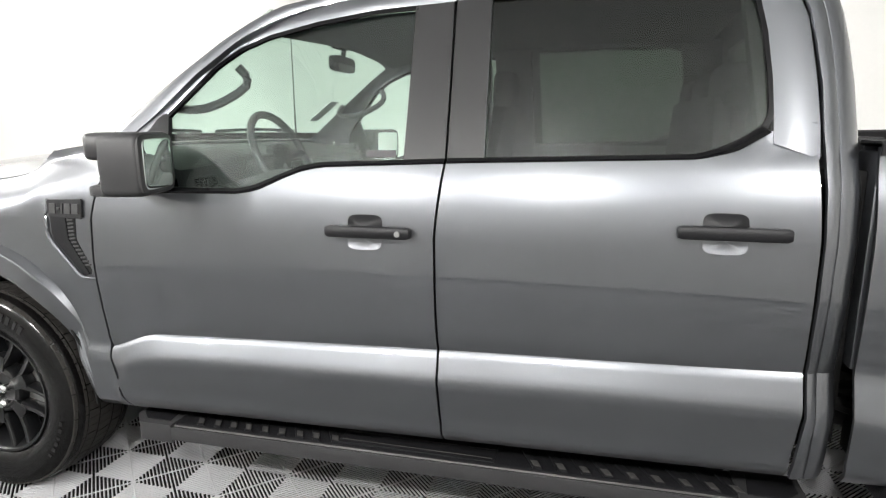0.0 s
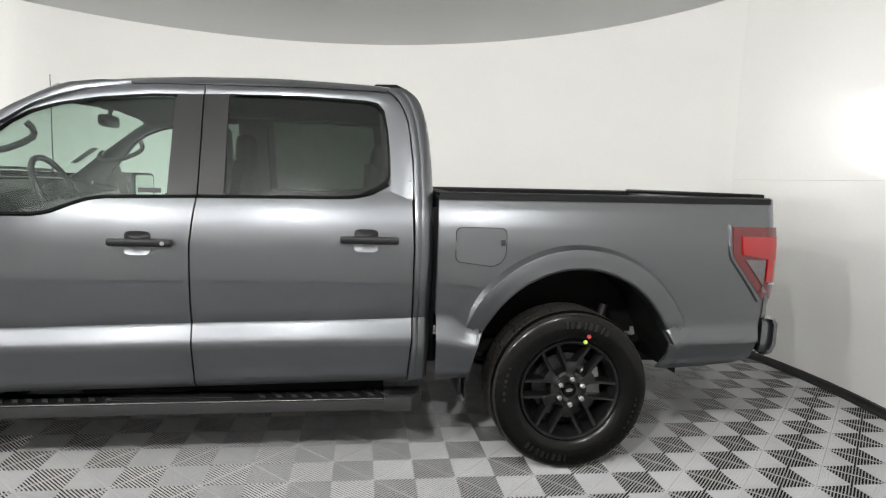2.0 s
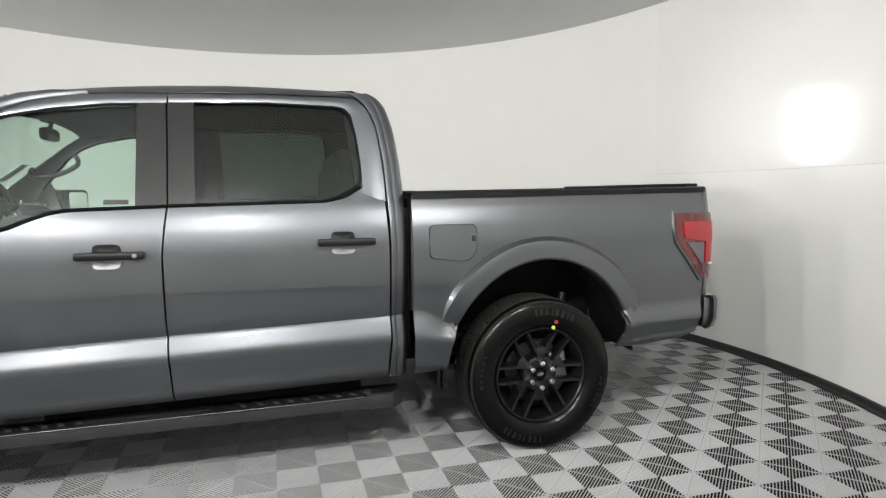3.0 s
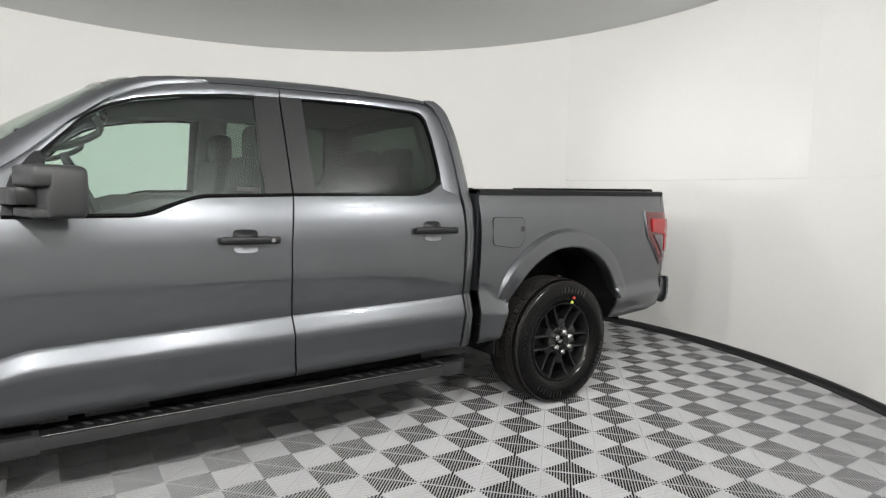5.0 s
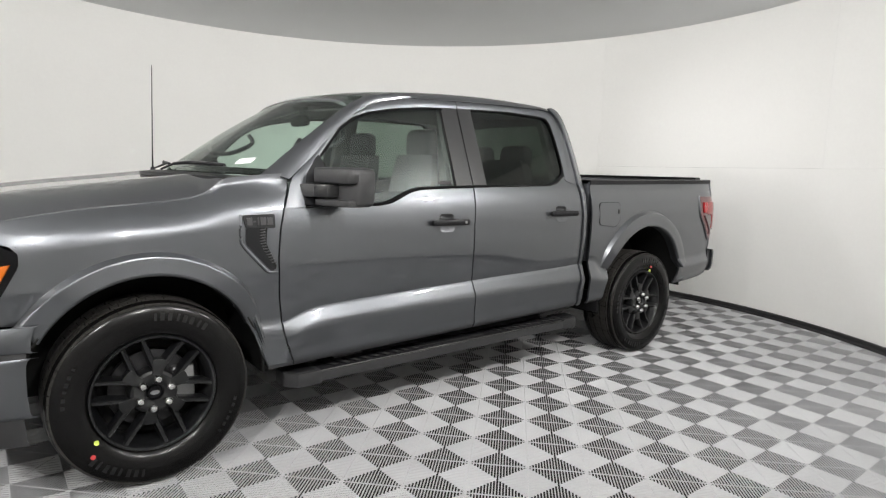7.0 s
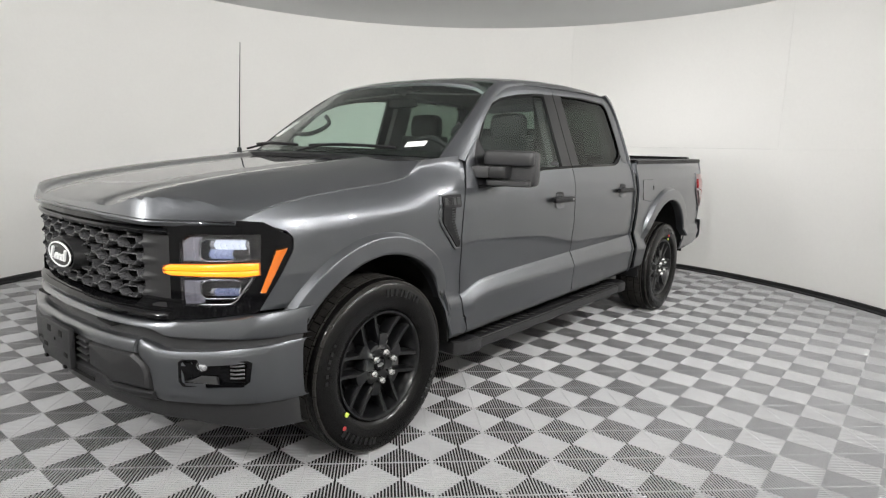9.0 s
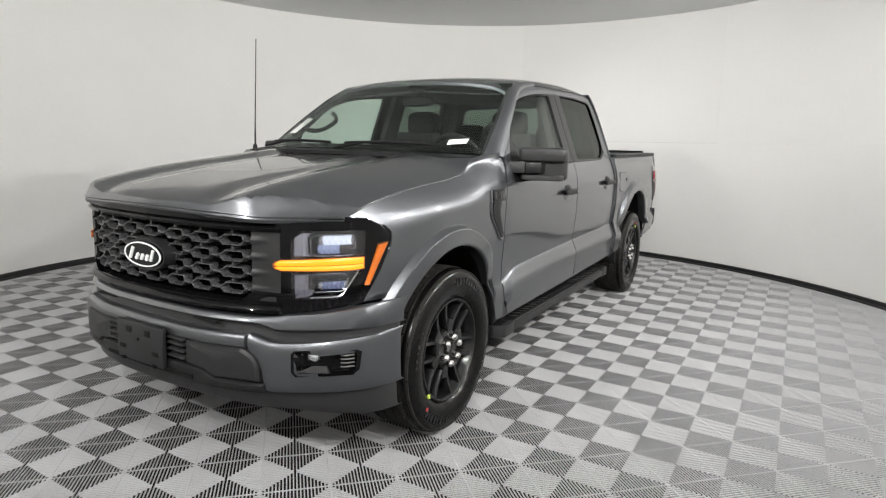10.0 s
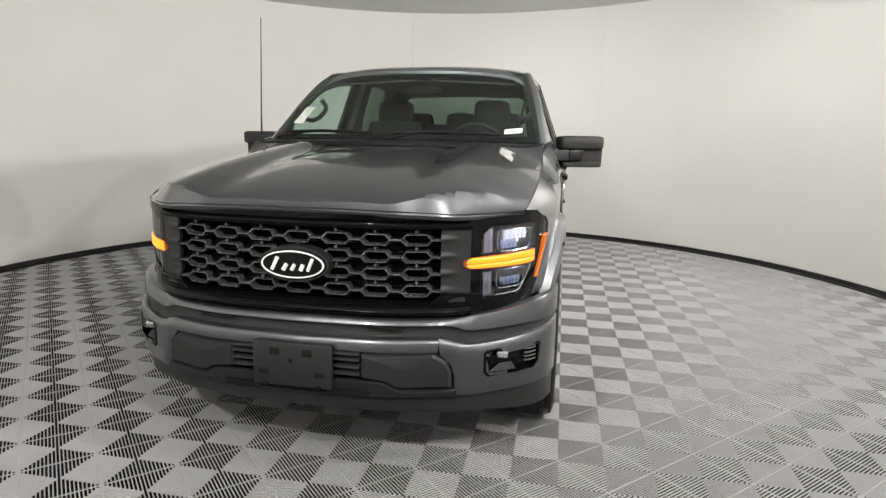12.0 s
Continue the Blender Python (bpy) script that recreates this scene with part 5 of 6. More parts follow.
WHEEL_TURN = 20    # degrees by which the arms stand turned


def build_wheel():
    """One wheel, hub at its origin, outer face towards -y."""
    w = part("wheel", lathe([(0.0, 0.125), (0.228, 0.125), (0.232, 0.17), (0.0, 0.175)], 40), M_DARK, truck, "black alloy wheel with a road tyre")
    R = 0.418
    prof = [(0.262, 0.0), (0.275, -0.018), (0.300, -0.030), (0.345, -0.035), (0.385, -0.028), (0.404, -0.014), (0.4125, 0.002), (0.4155, 0.03),
            (0.417, 0.10), (0.417, 0.145), (0.4155, 0.215), (0.4125, 0.243), (0.404, 0.259), (0.385, 0.272), (0.33, 0.28), (0.262, 0.245)]
    ty = part("tyre", lathe(prof, 96), M_TYRE, w, "black rubber tyre with block tread")
    # five circumferential ribs cut by narrow slanted sipes, in one mesh
    bm = bmesh.new()
    n = 72
    rows = [(-0.020, 0.030, 0.4035, 0.4168, 0.0), (0.036, 0.084, 0.4170, 0.4185, 0.5), (0.090, 0.152, 0.4185, 0.4185, 0.0), (0.158, 0.206, 0.4185, 0.4170, 0.5), (0.212, 0.262, 0.4168, 0.4035, 0.0)]
    for y0, y1, r0, r1, ph in rows:
        for k in range(n):
            a0 = (k + ph) * math.tau / n
            a1 = a0 + math.tau / n * (0.93 if k % 3 else 0.86)
            sk = 0.010 * (1 if ph == 0 else -1)
            vs = []
            for rr in (0.0, 1.0):
                for y, r, dd in ((y0, r0, 0), (y1, r1, sk)):
                    for a in (a0 + dd, a1 + dd):
                        q = r - 0.006 if rr == 0 else r + 0.0005
                        vs.append(bm.verts.new((q * math.cos(a), y, q * math.sin(a))))
            for f in ((4, 5, 7, 6), (0, 4, 6, 2), (1, 3, 7, 5), (0, 1, 5, 4), (2, 6, 7, 3)):
                bm.faces.new([vs[i] for i in f])
    tagged(part("tread", bm, M_TREADRUB, ty, smooth=False), kind="stuff")
    # raised bars stand for the sidewall lettering
    bm = bmesh.new()
    for base, count, r0, r1 in ((52, 8, 0.333, 0.368), (222, 8, 0.333, 0.368), (150, 6, 0.345, 0.360), (318, 6, 0.345, 0.360)):
        for k in range(count):
            a = radians(base + k * 5.2)
            da = 0.052 if (k + count) % 3 else 0.034
            v = [bm.verts.new((r * math.cos(t), y, r * math.sin(t))) for r, y in ((r0, -0.0362), (r1, -0.0348)) for t in (a, a + da)]
            bm.faces.new((v[0], v[1], v[3], v[2]))
    tagged(part("sidewall_lettering", bm, M_TYREMARK, ty, smooth=False), kind="stuff")
    # rim: barrel, lip and a face of six arms that fork towards the rim
    rim = part("rim", lathe([(0.256, 0.235), (0.236, 0.22), (0.222, 0.10), (0.228, 0.045), (0.236, 0.026), (0.243, 0.010), (0.246, -0.004), (0.252, -0.012), (0.260, -0.013), (0.264, -0.004), (0.260, 0.02)], 84), M_RIM, w, "satin black alloy rim with forked spokes")
    part("barrel", lathe([(0.2335, 0.048), (0.2215, 0.100), (0.2355, 0.218), (0.150, 0.225)], 72), M_DARK, rim, "dark inner barrel")
    part("hub_dish", lathe([(0.0, 0.020), (0.036, 0.020), (0.040, 0.010), (0.084, 0.008), (0.096, 0.013), (0.102, 0.026), (0.104, 0.07), (0.0, 0.072)], 60), M_RIM, rim, angle=25)
    for k in range(6):
        arm = radians(WHEEL_TURN + 60 * k)
        ax, tx = Vector((math.cos(arm), 0, math.sin(arm))), Vector((-math.sin(arm), 0, math.cos(arm)))
        for sg in (-1, 1):
            bm = bmesh.new()
            p0 = ax * 0.112 + tx * sg * 0.016
            e = arm + sg * radians(20)
            p1 = Vector((math.cos(e), 0, math.sin(e))) * 0.247
            d = (p1 - p0).normalized()
            tn = Vector((-d.z, 0, d.x))
            prev = None
            for t in (0.0, 0.25, 0.55, 0.85, 1.0):
                c = p0.lerp(p1, t)
                wd = 0.0140 - 0.0022 * t
                top = 0.008 + 0.004 * math.sin(math.pi * t) - 0.012 * t * t
                ring = [c - tn * wd * 1.12 + Vector((0, top + 0.060, 0)), c - tn * wd + Vector((0, top + 0.012, 0)), c - tn * wd * 0.60 + Vector((0, top, 0)), c + Vector((0, top + 0.0015, 0)),
                        c + tn * wd * 0.60 + Vector((0, top, 0)), c + tn * wd + Vector((0, top + 0.012, 0)), c + tn * wd * 1.12 + Vector((0, top + 0.060, 0))]
                ring = [bm.verts.new(p) for p in ring]
                if prev:
                    for j in range(6):
                        bm.faces.new((prev[j], prev[j + 1], ring[j + 1], ring[j]))
                prev = ring
            part("spoke", bm, M_RIM, rim, angle=22)
        # dished web in the crotch of the fork
        web = [ax * r + tx * q + Vector((0, y, 0)) for r, q, y in ((0.080, -0.022, 0.0065), (0.118, -0.026, 0.0055), (0.144, -0.030, 0.0065), (0.149, -0.014, 0.0075), (0.149, 0.014, 0.0075), (0.144, 0.030, 0.0065), (0.118, 0.026, 0.0055), (0.080, 0.022, 0.0065))]
        part("spoke_web", prism(web, (0, 0.045, 0), bevel=0.003), M_RIM, rim, angle=30)
    for k in range(6):
        a = radians(WHEEL_TURN + 60 * k)
        part("lug_nut", lathe([(0.0, -0.032), (0.011, -0.031), (0.0180, -0.023), (0.0195, -0.010), (0.0195, 0.03)], 12, "y", (0.0675 * math.cos(a), -0.004, 0.0675 * math.sin(a))), M_CHROME, rim, "chrome lug nut")
    part("centre_cap", lathe([(0.0, 0.002), (0.028, 0.003), (0.033, 0.010)], 28), M_GLOSS, rim)
    bm = bmesh.new()
    vs = [bm.verts.new((0.020 * math.cos(t * math.tau / 20), 0.0012, 0.010 * math.sin(t * math.tau / 20))) for t in range(20)]
    bm.faces.new(vs)
    part("cap_badge", bm, M_STEEL, rim, smooth=False)
    # brake disc and caliper
    br = part("brake_disc", lathe([(0.0, 0.085), (0.175, 0.085), (0.178, 0.105), (0.0, 0.11)], 48), M_DISC, w, "grey cast brake disc")
    part("caliper", box(0.085, 0.185, 0.055, 0.15, -0.075, 0.085, 0.012), M_STEEL, br, "bare metal caliper")
    return w


M_TYREMARK = material("tyre_lettering", (0.0048, 0.0048, 0.0049), 0.34, vary=0.2)


def place_wheels():
    w = build_wheel()
    spots = [(0.0, 1, 0), (WB, 1, -8), (0.0, -1, 40), (WB, -1, 80)]
    for x, s, spin in spots[1:]:
        other = copy_thing(w, Matrix.Translation((x, -s * 0.962, HUB_Z)) @ Matrix.Rotation(0 if s > 0 else math.pi, 4, "Z") @ Matrix.Rotation(radians(spin), 4, "Y"))
        other.parent = truck
        if x == WB and s == 1:
            rear_tyre = next(c for c in other.children if c.name.startswith("tyre"))
    x, s, spin = spots[0]
    w.matrix_basis = Matrix.Translation((x, -s * 0.962, HUB_Z)) @ Matrix.Rotation(radians(spin), 4, "Y")
    # balance dots of the painted kind, on this tyre alone
    ty = next(c for c in w.children if c.name.startswith("tyre"))
    for host, r, a, m in ((ty, 0.287, 214, M_DOTY), (ty, 0.335, 221, M_DOTR), (rear_tyre, 0.268, 70, M_DOTY), (rear_tyre, 0.300, 68, M_DOTR)):
        x, z = r * math.cos(radians(a)), r * math.sin(radians(a))
        part("paint_dot", lathe([(0.0, -0.0375), (0.010, -0.037), (0.0105, -0.030)], 14, "y", (x, 0.0, z)), m, host, "small painted balance dot")


def wheel_wells():
    for front, cx in ((True, -0.005), (False, WB + 0.012)):
        for s in (1, -1):
            grid = []
            for i in range(21):
                a0 = 0.0 if front else 0.16
                a = a0 + (math.pi * 1.02 - a0) * (i / 20)
                r = arch_radius(front, a) + 0.012
                row = []
                for j in range(5):
                    y = 0.985 - 0.45 * j / 4
                    row.append(Vector((cx + r * math.cos(a), -s * min(y, 0.965), HUB_Z + r * math.sin(a))))
                grid.append(row)
            part("wheel_liner", shell(grid, 0.008), M_DARK, truck, "black plastic wheel liner")
            part("well_wall", box(cx - 0.50, cx + 0.50, *sorted((-s * 0.50, -s * 0.53)), 0.40 if front else 0.62, 1.02), M_DARK, truck)
            # mud flap behind the wheel
            xf = cx + (0.50 if front else -0.56)
            if not front:
                part("mud_flap", box(xf - 0.035, xf - 0.02, *sorted((-s * 0.97, -s * 0.70)), 0.40, 0.56, 0.004), M_BLACK, truck, "black rubber mud flap")


M_TREAD = material("step_trim_and_glint", (0.042, 0.041, 0.040), 0.36, spec=0.5, vary=0.2, scale=30)


def running_board(s):
    x0, x1 = 0.66, 2.90
    yo, yi = 0.955, 0.795
    zt = lambda x: 0.364 + (x - 0.66) * 0.009
    prof = [(yi, -0.030), (yi, -0.004), (yi + 0.02, 0.0), (yo - 0.028, 0.0), (yo - 0.016, -0.003), (yo - 0.004, -0.016), (yo, -0.028), (yo - 0.003, -0.050), (yo - 0.018, -0.062), (yi + 0.02, -0.062)]
    grid = []
    for i in range(31):
        x = x0 + (x1 - x0) * i / 30
        ends = min(1.0, (x - x0) / 0.05, (x1 - x) / 0.05)
        grid.append([Vector((x, -s * (y if y < 0.93 else y - 0.03 * (1 - ends)), zt(x) + dz)) for y, dz in prof + prof[:1]])
    bm = bmesh.new()
    vs = [[bm.verts.new(p) for p in r[:-1]] for r in grid]
    m = len(prof)
    for a, b in zip(vs, vs[1:]):
        for k in range(m):
            bm.faces.new((a[k], a[(k + 1) % m], b[(k + 1) % m], b[k]))
    bm.faces.new(vs[0][::-1])
    bm.faces.new(vs[-1])
    rb = part("running_board", bm, M_BLACK, truck, "black ribbed side step")
    # flat outer fascia and chamfered end caps with a stippled top
    part("fascia", prism([(x0 + 0.10, -s * yo, zt(x0 + 0.1) - 0.006), (x1 - 0.10, -s * yo, zt(x1 - 0.1) - 0.006), (x1 - 0.10, -s * yo, zt(x1 - 0.1) - 0.056), (x0 + 0.10, -s * yo, zt(x0 + 0.1) - 0.056)], (0, -s * 0.006, 0), bevel=0.002), M_MOULD, rb, "flat charcoal outer strip")
    for front in (True, False):
        xe, dx = (x0 - 0.035, 1) if front else (x1 + 0.035, -1)
        z = zt(xe)
        pts = [(xe, yi), (xe + dx * 0.19, yi), (xe + dx * 0.19, yo + 0.008), (xe + dx * 0.055, yo + 0.008), (xe, yo - 0.050)]
        if not front:
            pts = pts[::-1]
        cap = part("end_cap", prism([(x, -s * y, z - 0.068) for x, y in pts], (0, 0, 0.074), bevel=0.007), M_MOULD, rb, "chamfered charcoal end cap")
        top = [(xe + dx * a, -s * b, z + 0.004) for a, b in ((0.02, yi + 0.02), (0.15, yi + 0.02), (0.165, yo - 0.022), (0.065, yo - 0.022), (0.02, yo - 0.062))]
        part("stippled_pad", prism(top if front else top[::-1], (0, 0, 0.005), bevel=0.002), M_BLACK, cap)
    # edge line, slanted treads and the marked plate
    part("edge_trim", tube([(x0 + 0.16 + (x1 - x0 - 0.32) * k / 20, -s * (yo - 0.008), zt(x0 + 0.16 + (x1 - x0 - 0.32) * k / 20) - 0.003) for k in range(21)], 0.0032, 6), M_TREAD, rb)
    rng = random.Random(7)
    for a, b, n in ((0.86, 1.40, 9), (2.10, 2.70, 9)):
        for k in range(n):
            x = a + (b - a) * k / (n - 1) + rng.uniform(-0.006, 0.006)
            sk = 0.045
            inner = yi + 0.03 + rng.uniform(0, 0.03)
            pts = [(x, inner), (x + 0.026, inner), (x + 0.030 + sk, yo - 0.026), (x + sk, yo - 0.026)]
            part("tread_bar", prism([(px_, -s * y, zt(x) - 0.001) for px_, y in pts], (0, 0, 0.009), bevel=0.004), M_BLACK, rb)
            # paler pad paints the glint on the outer end of each bar
            tip = [(x + sk * 0.72, yo - 0.062), (x + sk * 0.72 + 0.024, yo - 0.062), (x + sk + 0.026, yo - 0.030), (x + sk + 0.004, yo - 0.030)]
            part("worn_tip", prism([(px_, -s * y, zt(x) + 0.006) for px_, y in tip], (0, 0, 0.0032), bevel=0.001), M_TREAD, rb)
    part("tread_plate", box(1.47, 2.02, *sorted((-s * (yi + 0.035), -s * (yo - 0.03))), zt(1.75) - 0.004, zt(1.75) + 0.005, 0.003), M_BLACK, rb)
    for y in (yi + 0.055, yo - 0.050):
        part("plate_line", box(1.48, 2.01, *sorted((-s * y, -s * (y + 0.0025))), zt(1.75) + 0.0045, zt(1.75) + 0.0065), M_TREAD, rb)
    # brackets to the frame
    for x in (0.95, 1.8, 2.65):
        part("step_bracket", box(x - 0.03, x + 0.03, *sorted((-s * 0.5, -s * (yi + 0.02))), 0.325, 0.36), M_DARK, rb)


def side_mirror(s):
    def turned(c, r, e):
        bm = superbox(c, r, e)
        bmesh.ops.rotate(bm, verts=bm.verts[:], cent=(0.90, -s * 1.075, 1.34), matrix=Matrix.Rotation(radians(17 * s), 3, "Z"))
        return bm
    m = part("side_mirror", turned((0.895, -s * 1.075, 1.340), (0.066, 0.132, 0.098), 0.25), M_MOULD, truck, "black door mirror with a square head")
    # glass on the rear face
    part("mirror_glass", turned((0.959, -s * 1.078, 1.340), (0.006, 0.104, 0.078), 0.25), M_MIRROR, m, "silvered mirror glass")
    part("glass_bezel", turned((0.951, -s * 1.076, 1.340), (0.010, 0.126, 0.092), 0.3), M_MOULD, m)
    part("mirror_cap", turned((0.868, -s * 1.062, 1.395), (0.080, 0.140, 0.042), 0.28), M_MOULD, m, "black upper cap over the arm")
    part("mirror_lip", turned((0.852, -s * 1.064, 1.262), (0.068, 0.125, 0.018), 0.3), M_MOULD, m, "lower lip of the mirror head")
    # arm in two pieces across the front of the head, the outer one carries the repeater
    def arm(name, ya, yb, z0, z1, grow, mat, label):
        xa, xb = 0.690 + (ya - 0.89) * 0.40, 0.690 + (yb - 0.89) * 0.40
        pts = [(xa - grow, -s * ya, z0), (xb - grow, -s * yb, z0 + 0.003), (xb + 0.11, -s * yb, z0 + 0.003), (xa + 0.11, -s * ya, z0)]
        return part(name, prism(pts, (0, 0, z1 - z0), bevel=0.011), mat, m, label)
    arm("mirror_arm", 0.885, 1.012, 1.284, 1.350, 0.0, M_MOULD, "black mirror arm")
    arm("turn_lamp", 1.014, 1.098, 1.286, 1.350, 0.004, M_PILLAR, "dark repeater lamp")
    part("mirror_foot", prism([(0.70, -s * 0.90, 1.245), (0.83, -s * 0.90, 1.25), (0.82, -s * 0.90, 1.36), (0.75, -s * 0.90, 1.36)], (0, -s * 0.03, 0)), M_MOULD, m)
    return m


def superbox(c, r, e, taper=1.0, n=12):
    """A rounded block; e is the sharpness of its corners, smaller is squarer."""
    bm = bmesh.new()
    c = Vector(c)
    f = lambda v: math.copysign(abs(v) ** e, v)
    rings = []
    for i in range(1, n):
        la = -math.pi / 2 + math.pi * i / n
        ring = []
        for k in range(2 * n):
            lo = math.tau * k / (2 * n)
            ring.append(bm.verts.new(c + Vector((r[0] * f(math.cos(la)) * f(math.cos(lo)), r[1] * f(math.cos(la)) * f(math.sin(lo)), r[2] * f(math.sin(la))))))
        rings.append(ring)
    for a, b in zip(rings, rings[1:]):
        for k in range(2 * n):
            bm.faces.new((a[k], a[(k + 1) % (2 * n)], b[(k + 1) % (2 * n)], b[k]))
    bm.faces.new(rings[0][::-1])
    bm.faces.new(rings[-1])
    return bm


def build_bed():
    part("bed_floor", box(2.99, 4.74, -0.49, 0.49, 0.80, 0.86), M_DARK, truck, "black cargo bed floor")
    part("bed_front", box(2.985, 3.02, -0.93, 0.93, 0.80, 1.38, 0.006), M_PAINT, truck)
    part("bed_front_cap", box(2.98, 3.045, -0.80, 0.80, 1.385, 1.415, 0.006), M_BLACK, truck)
    tg = part("tailgate", box(4.735, 4.80, -0.78, 0.78, 0.88, 1.435, 0.018), M_PAINT, truck, "grey metallic tailgate")
    part("tailgate_cap", box(4.725, 4.81, -0.785, 0.785, 1.43, 1.455, 0.008), M_BLACK, tg)
    for s in (1, -1):
        # corner post that holds the tail lamp
        grid = []
        for z in (0.80, 0.90, 1.1, 1.3, 1.43):
            row = []
            for j in range(7):
                a = math.pi / 2 * j / 6
                row.append(Vector((4.735 + 0.065 * math.sin(a), -s * (side(4.74, z) - 0.004 - 0.10 * (1 - math.cos(a))), z)))
            grid.append(row)
        part("bed_corner", shell(grid, 0.01), M_PAINT, truck)
    # rear bumper
    grid = []
    for i in range(41):
        t = -1 + 2 * i / 40
        y = 0.965 * t
        xe = 4.90 - 0.075 * abs(t) ** 6
        grid.append([Vector((xe + d, y, z)) for z, d in ((0.60, -0.06), (0.615, -0.02), (0.66, 0.0), (0.77, 0.0), (0.795, -0.015), (0.80, -0.06))])
    rb = part("rear_bumper", shell(grid, 0.02, inward=(-1, 0, 0)), M_PAINT, truck, "grey painted rear bumper")
    for s in (1, -1):
        grid = []
        for i in range(9):
            x = 4.745 + 0.09 * i / 8
            grid.append([Vector((x + 0.02 * (z - 0.6) , -s * (0.945 + d - 0.02 * (i / 8) ** 3), z)) for z, d in ((0.60, -0.05), (0.612, -0.008), (0.66, 0.004), (0.77, 0.004), (0.792, -0.005), (0.80, -0.05))])
        part("bumper_corner", shell(grid, 0.02, inward=(0, s, 0)), M_PAINT, rb)
    # chassis
    for s in (1, -1):
        part("frame_rail", box(-0.7, 4.75, *sorted((-s * 0.38, -s * 0.47)), 0.42, 0.56, 0.01), M_DARK, truck)
    part("floor_pan", box(0.50, 2.95, -0.80, 0.80, 0.50, 0.56), M_DARK, truck)
    part("fuel_tank", box(1.25, 2.75, -0.74, -0.36, 0.30, 0.50, 0.03), M_DARK, truck)
    part("gearbox", box(0.5, 1.9, -0.20, 0.20, 0.27, 0.50, 0.04), M_DARK, truck)
    part("engine_tray", box(-0.75, 0.5, -0.5, 0.5, 0.34, 0.40), M_DARK, truck)
    part("rear_axle", tube([(WB, -0.8, HUB_Z), (WB, 0.8, HUB_Z)], 0.05, 14), M_DARK, truck)
    part("differential", lathe([(0.0, -0.13), (0.10, -0.10), (0.15, 0.0), (0.10, 0.10), (0.0, 0.13)], 20, "x", (WB, 0.0, HUB_Z)), M_STEEL, truck)
    part("front_axle", tube([(0, -0.8, HUB_Z), (0, 0.8, HUB_Z)], 0.04, 12), M_DARK, truck)
    part("exhaust", tube([(3.0, 0.55, 0.45), (4.0, 0.62, 0.5), (4.6, 0.62, 0.45)], 0.035, 12), M_STEEL, truck)
    for s in (1, -1):
        part("shock_absorber", tube([(WB + 0.24, -s * 0.66, 0.52), (WB + 0.30, -s * 0.62, 0.80)], 0.022, 12), M_DISC, truck)
        part("leaf_spring", tube([(WB - 0.6, -s * 0.55, 0.55), (WB, -s * 0.55, 0.36), (WB + 0.6, -s * 0.55, 0.60)], 0.03, 8), M_DARK, truck)


def seat(x, y, wide, rear=False):
    st = part("seat", cushion(x - 0.02, y, 0.84, 0.50, wide, 0.16), M_SEAT, truck, "charcoal cloth seat")
    lean = 0.16 if not rear else 0.08
    grid = []
    bm = bmesh.new()
    rings = []
    for i in range(9):
        t = i / 8
        z = 0.90 + 0.64 * t
        xc = x + 0.24 + lean * t + (0.02 * math.sin(math.pi * t))
        hw = wide / 2 * (1 - 0.22 * t ** 3)
        ring = []
        for k in range(16):
            a = math.tau * k / 16
            f = lambda v, e=0.5: math.copysign(abs(v) ** e, v)
            ring.append(bm.verts.new((xc + 0.075 * f(math.cos(a)), y + hw * f(math.sin(a)), z)))
        rings.append(ring)
    for a, b in zip(rings, rings[1:]):
        for k in range(16):
            bm.faces.new((a[k], a[(k + 1) % 16], b[(k + 1) % 16], b[k]))
    bm.faces.new(rings[0][::-1])
    bm.faces.new(rings[-1])
    part("seat_back", bm, M_SEAT, st)
    heads = [0.0] if not rear else [-0.42, 0.0, 0.42]
    for dy in heads:
        hd = part("headrest", superbox((x + 0.24 + lean + 0.02, y + dy, 1.615 if not rear else 1.55), (0.055, 0.145, 0.100), 0.5), M_SEAT, st)
        for q in (-0.05, 0.05):
            part("headrest_post", tube([(x + 0.25 + lean, y + dy + q, 1.46), (x + 0.25 + lean, y + dy + q, 1.56)], 0.007, 8), M_STEEL, hd)


def cushion(x, y, z, lx, ly, h):
    return superbox((x, y, z - h / 2), (lx / 2, ly / 2, h / 2), 0.4)


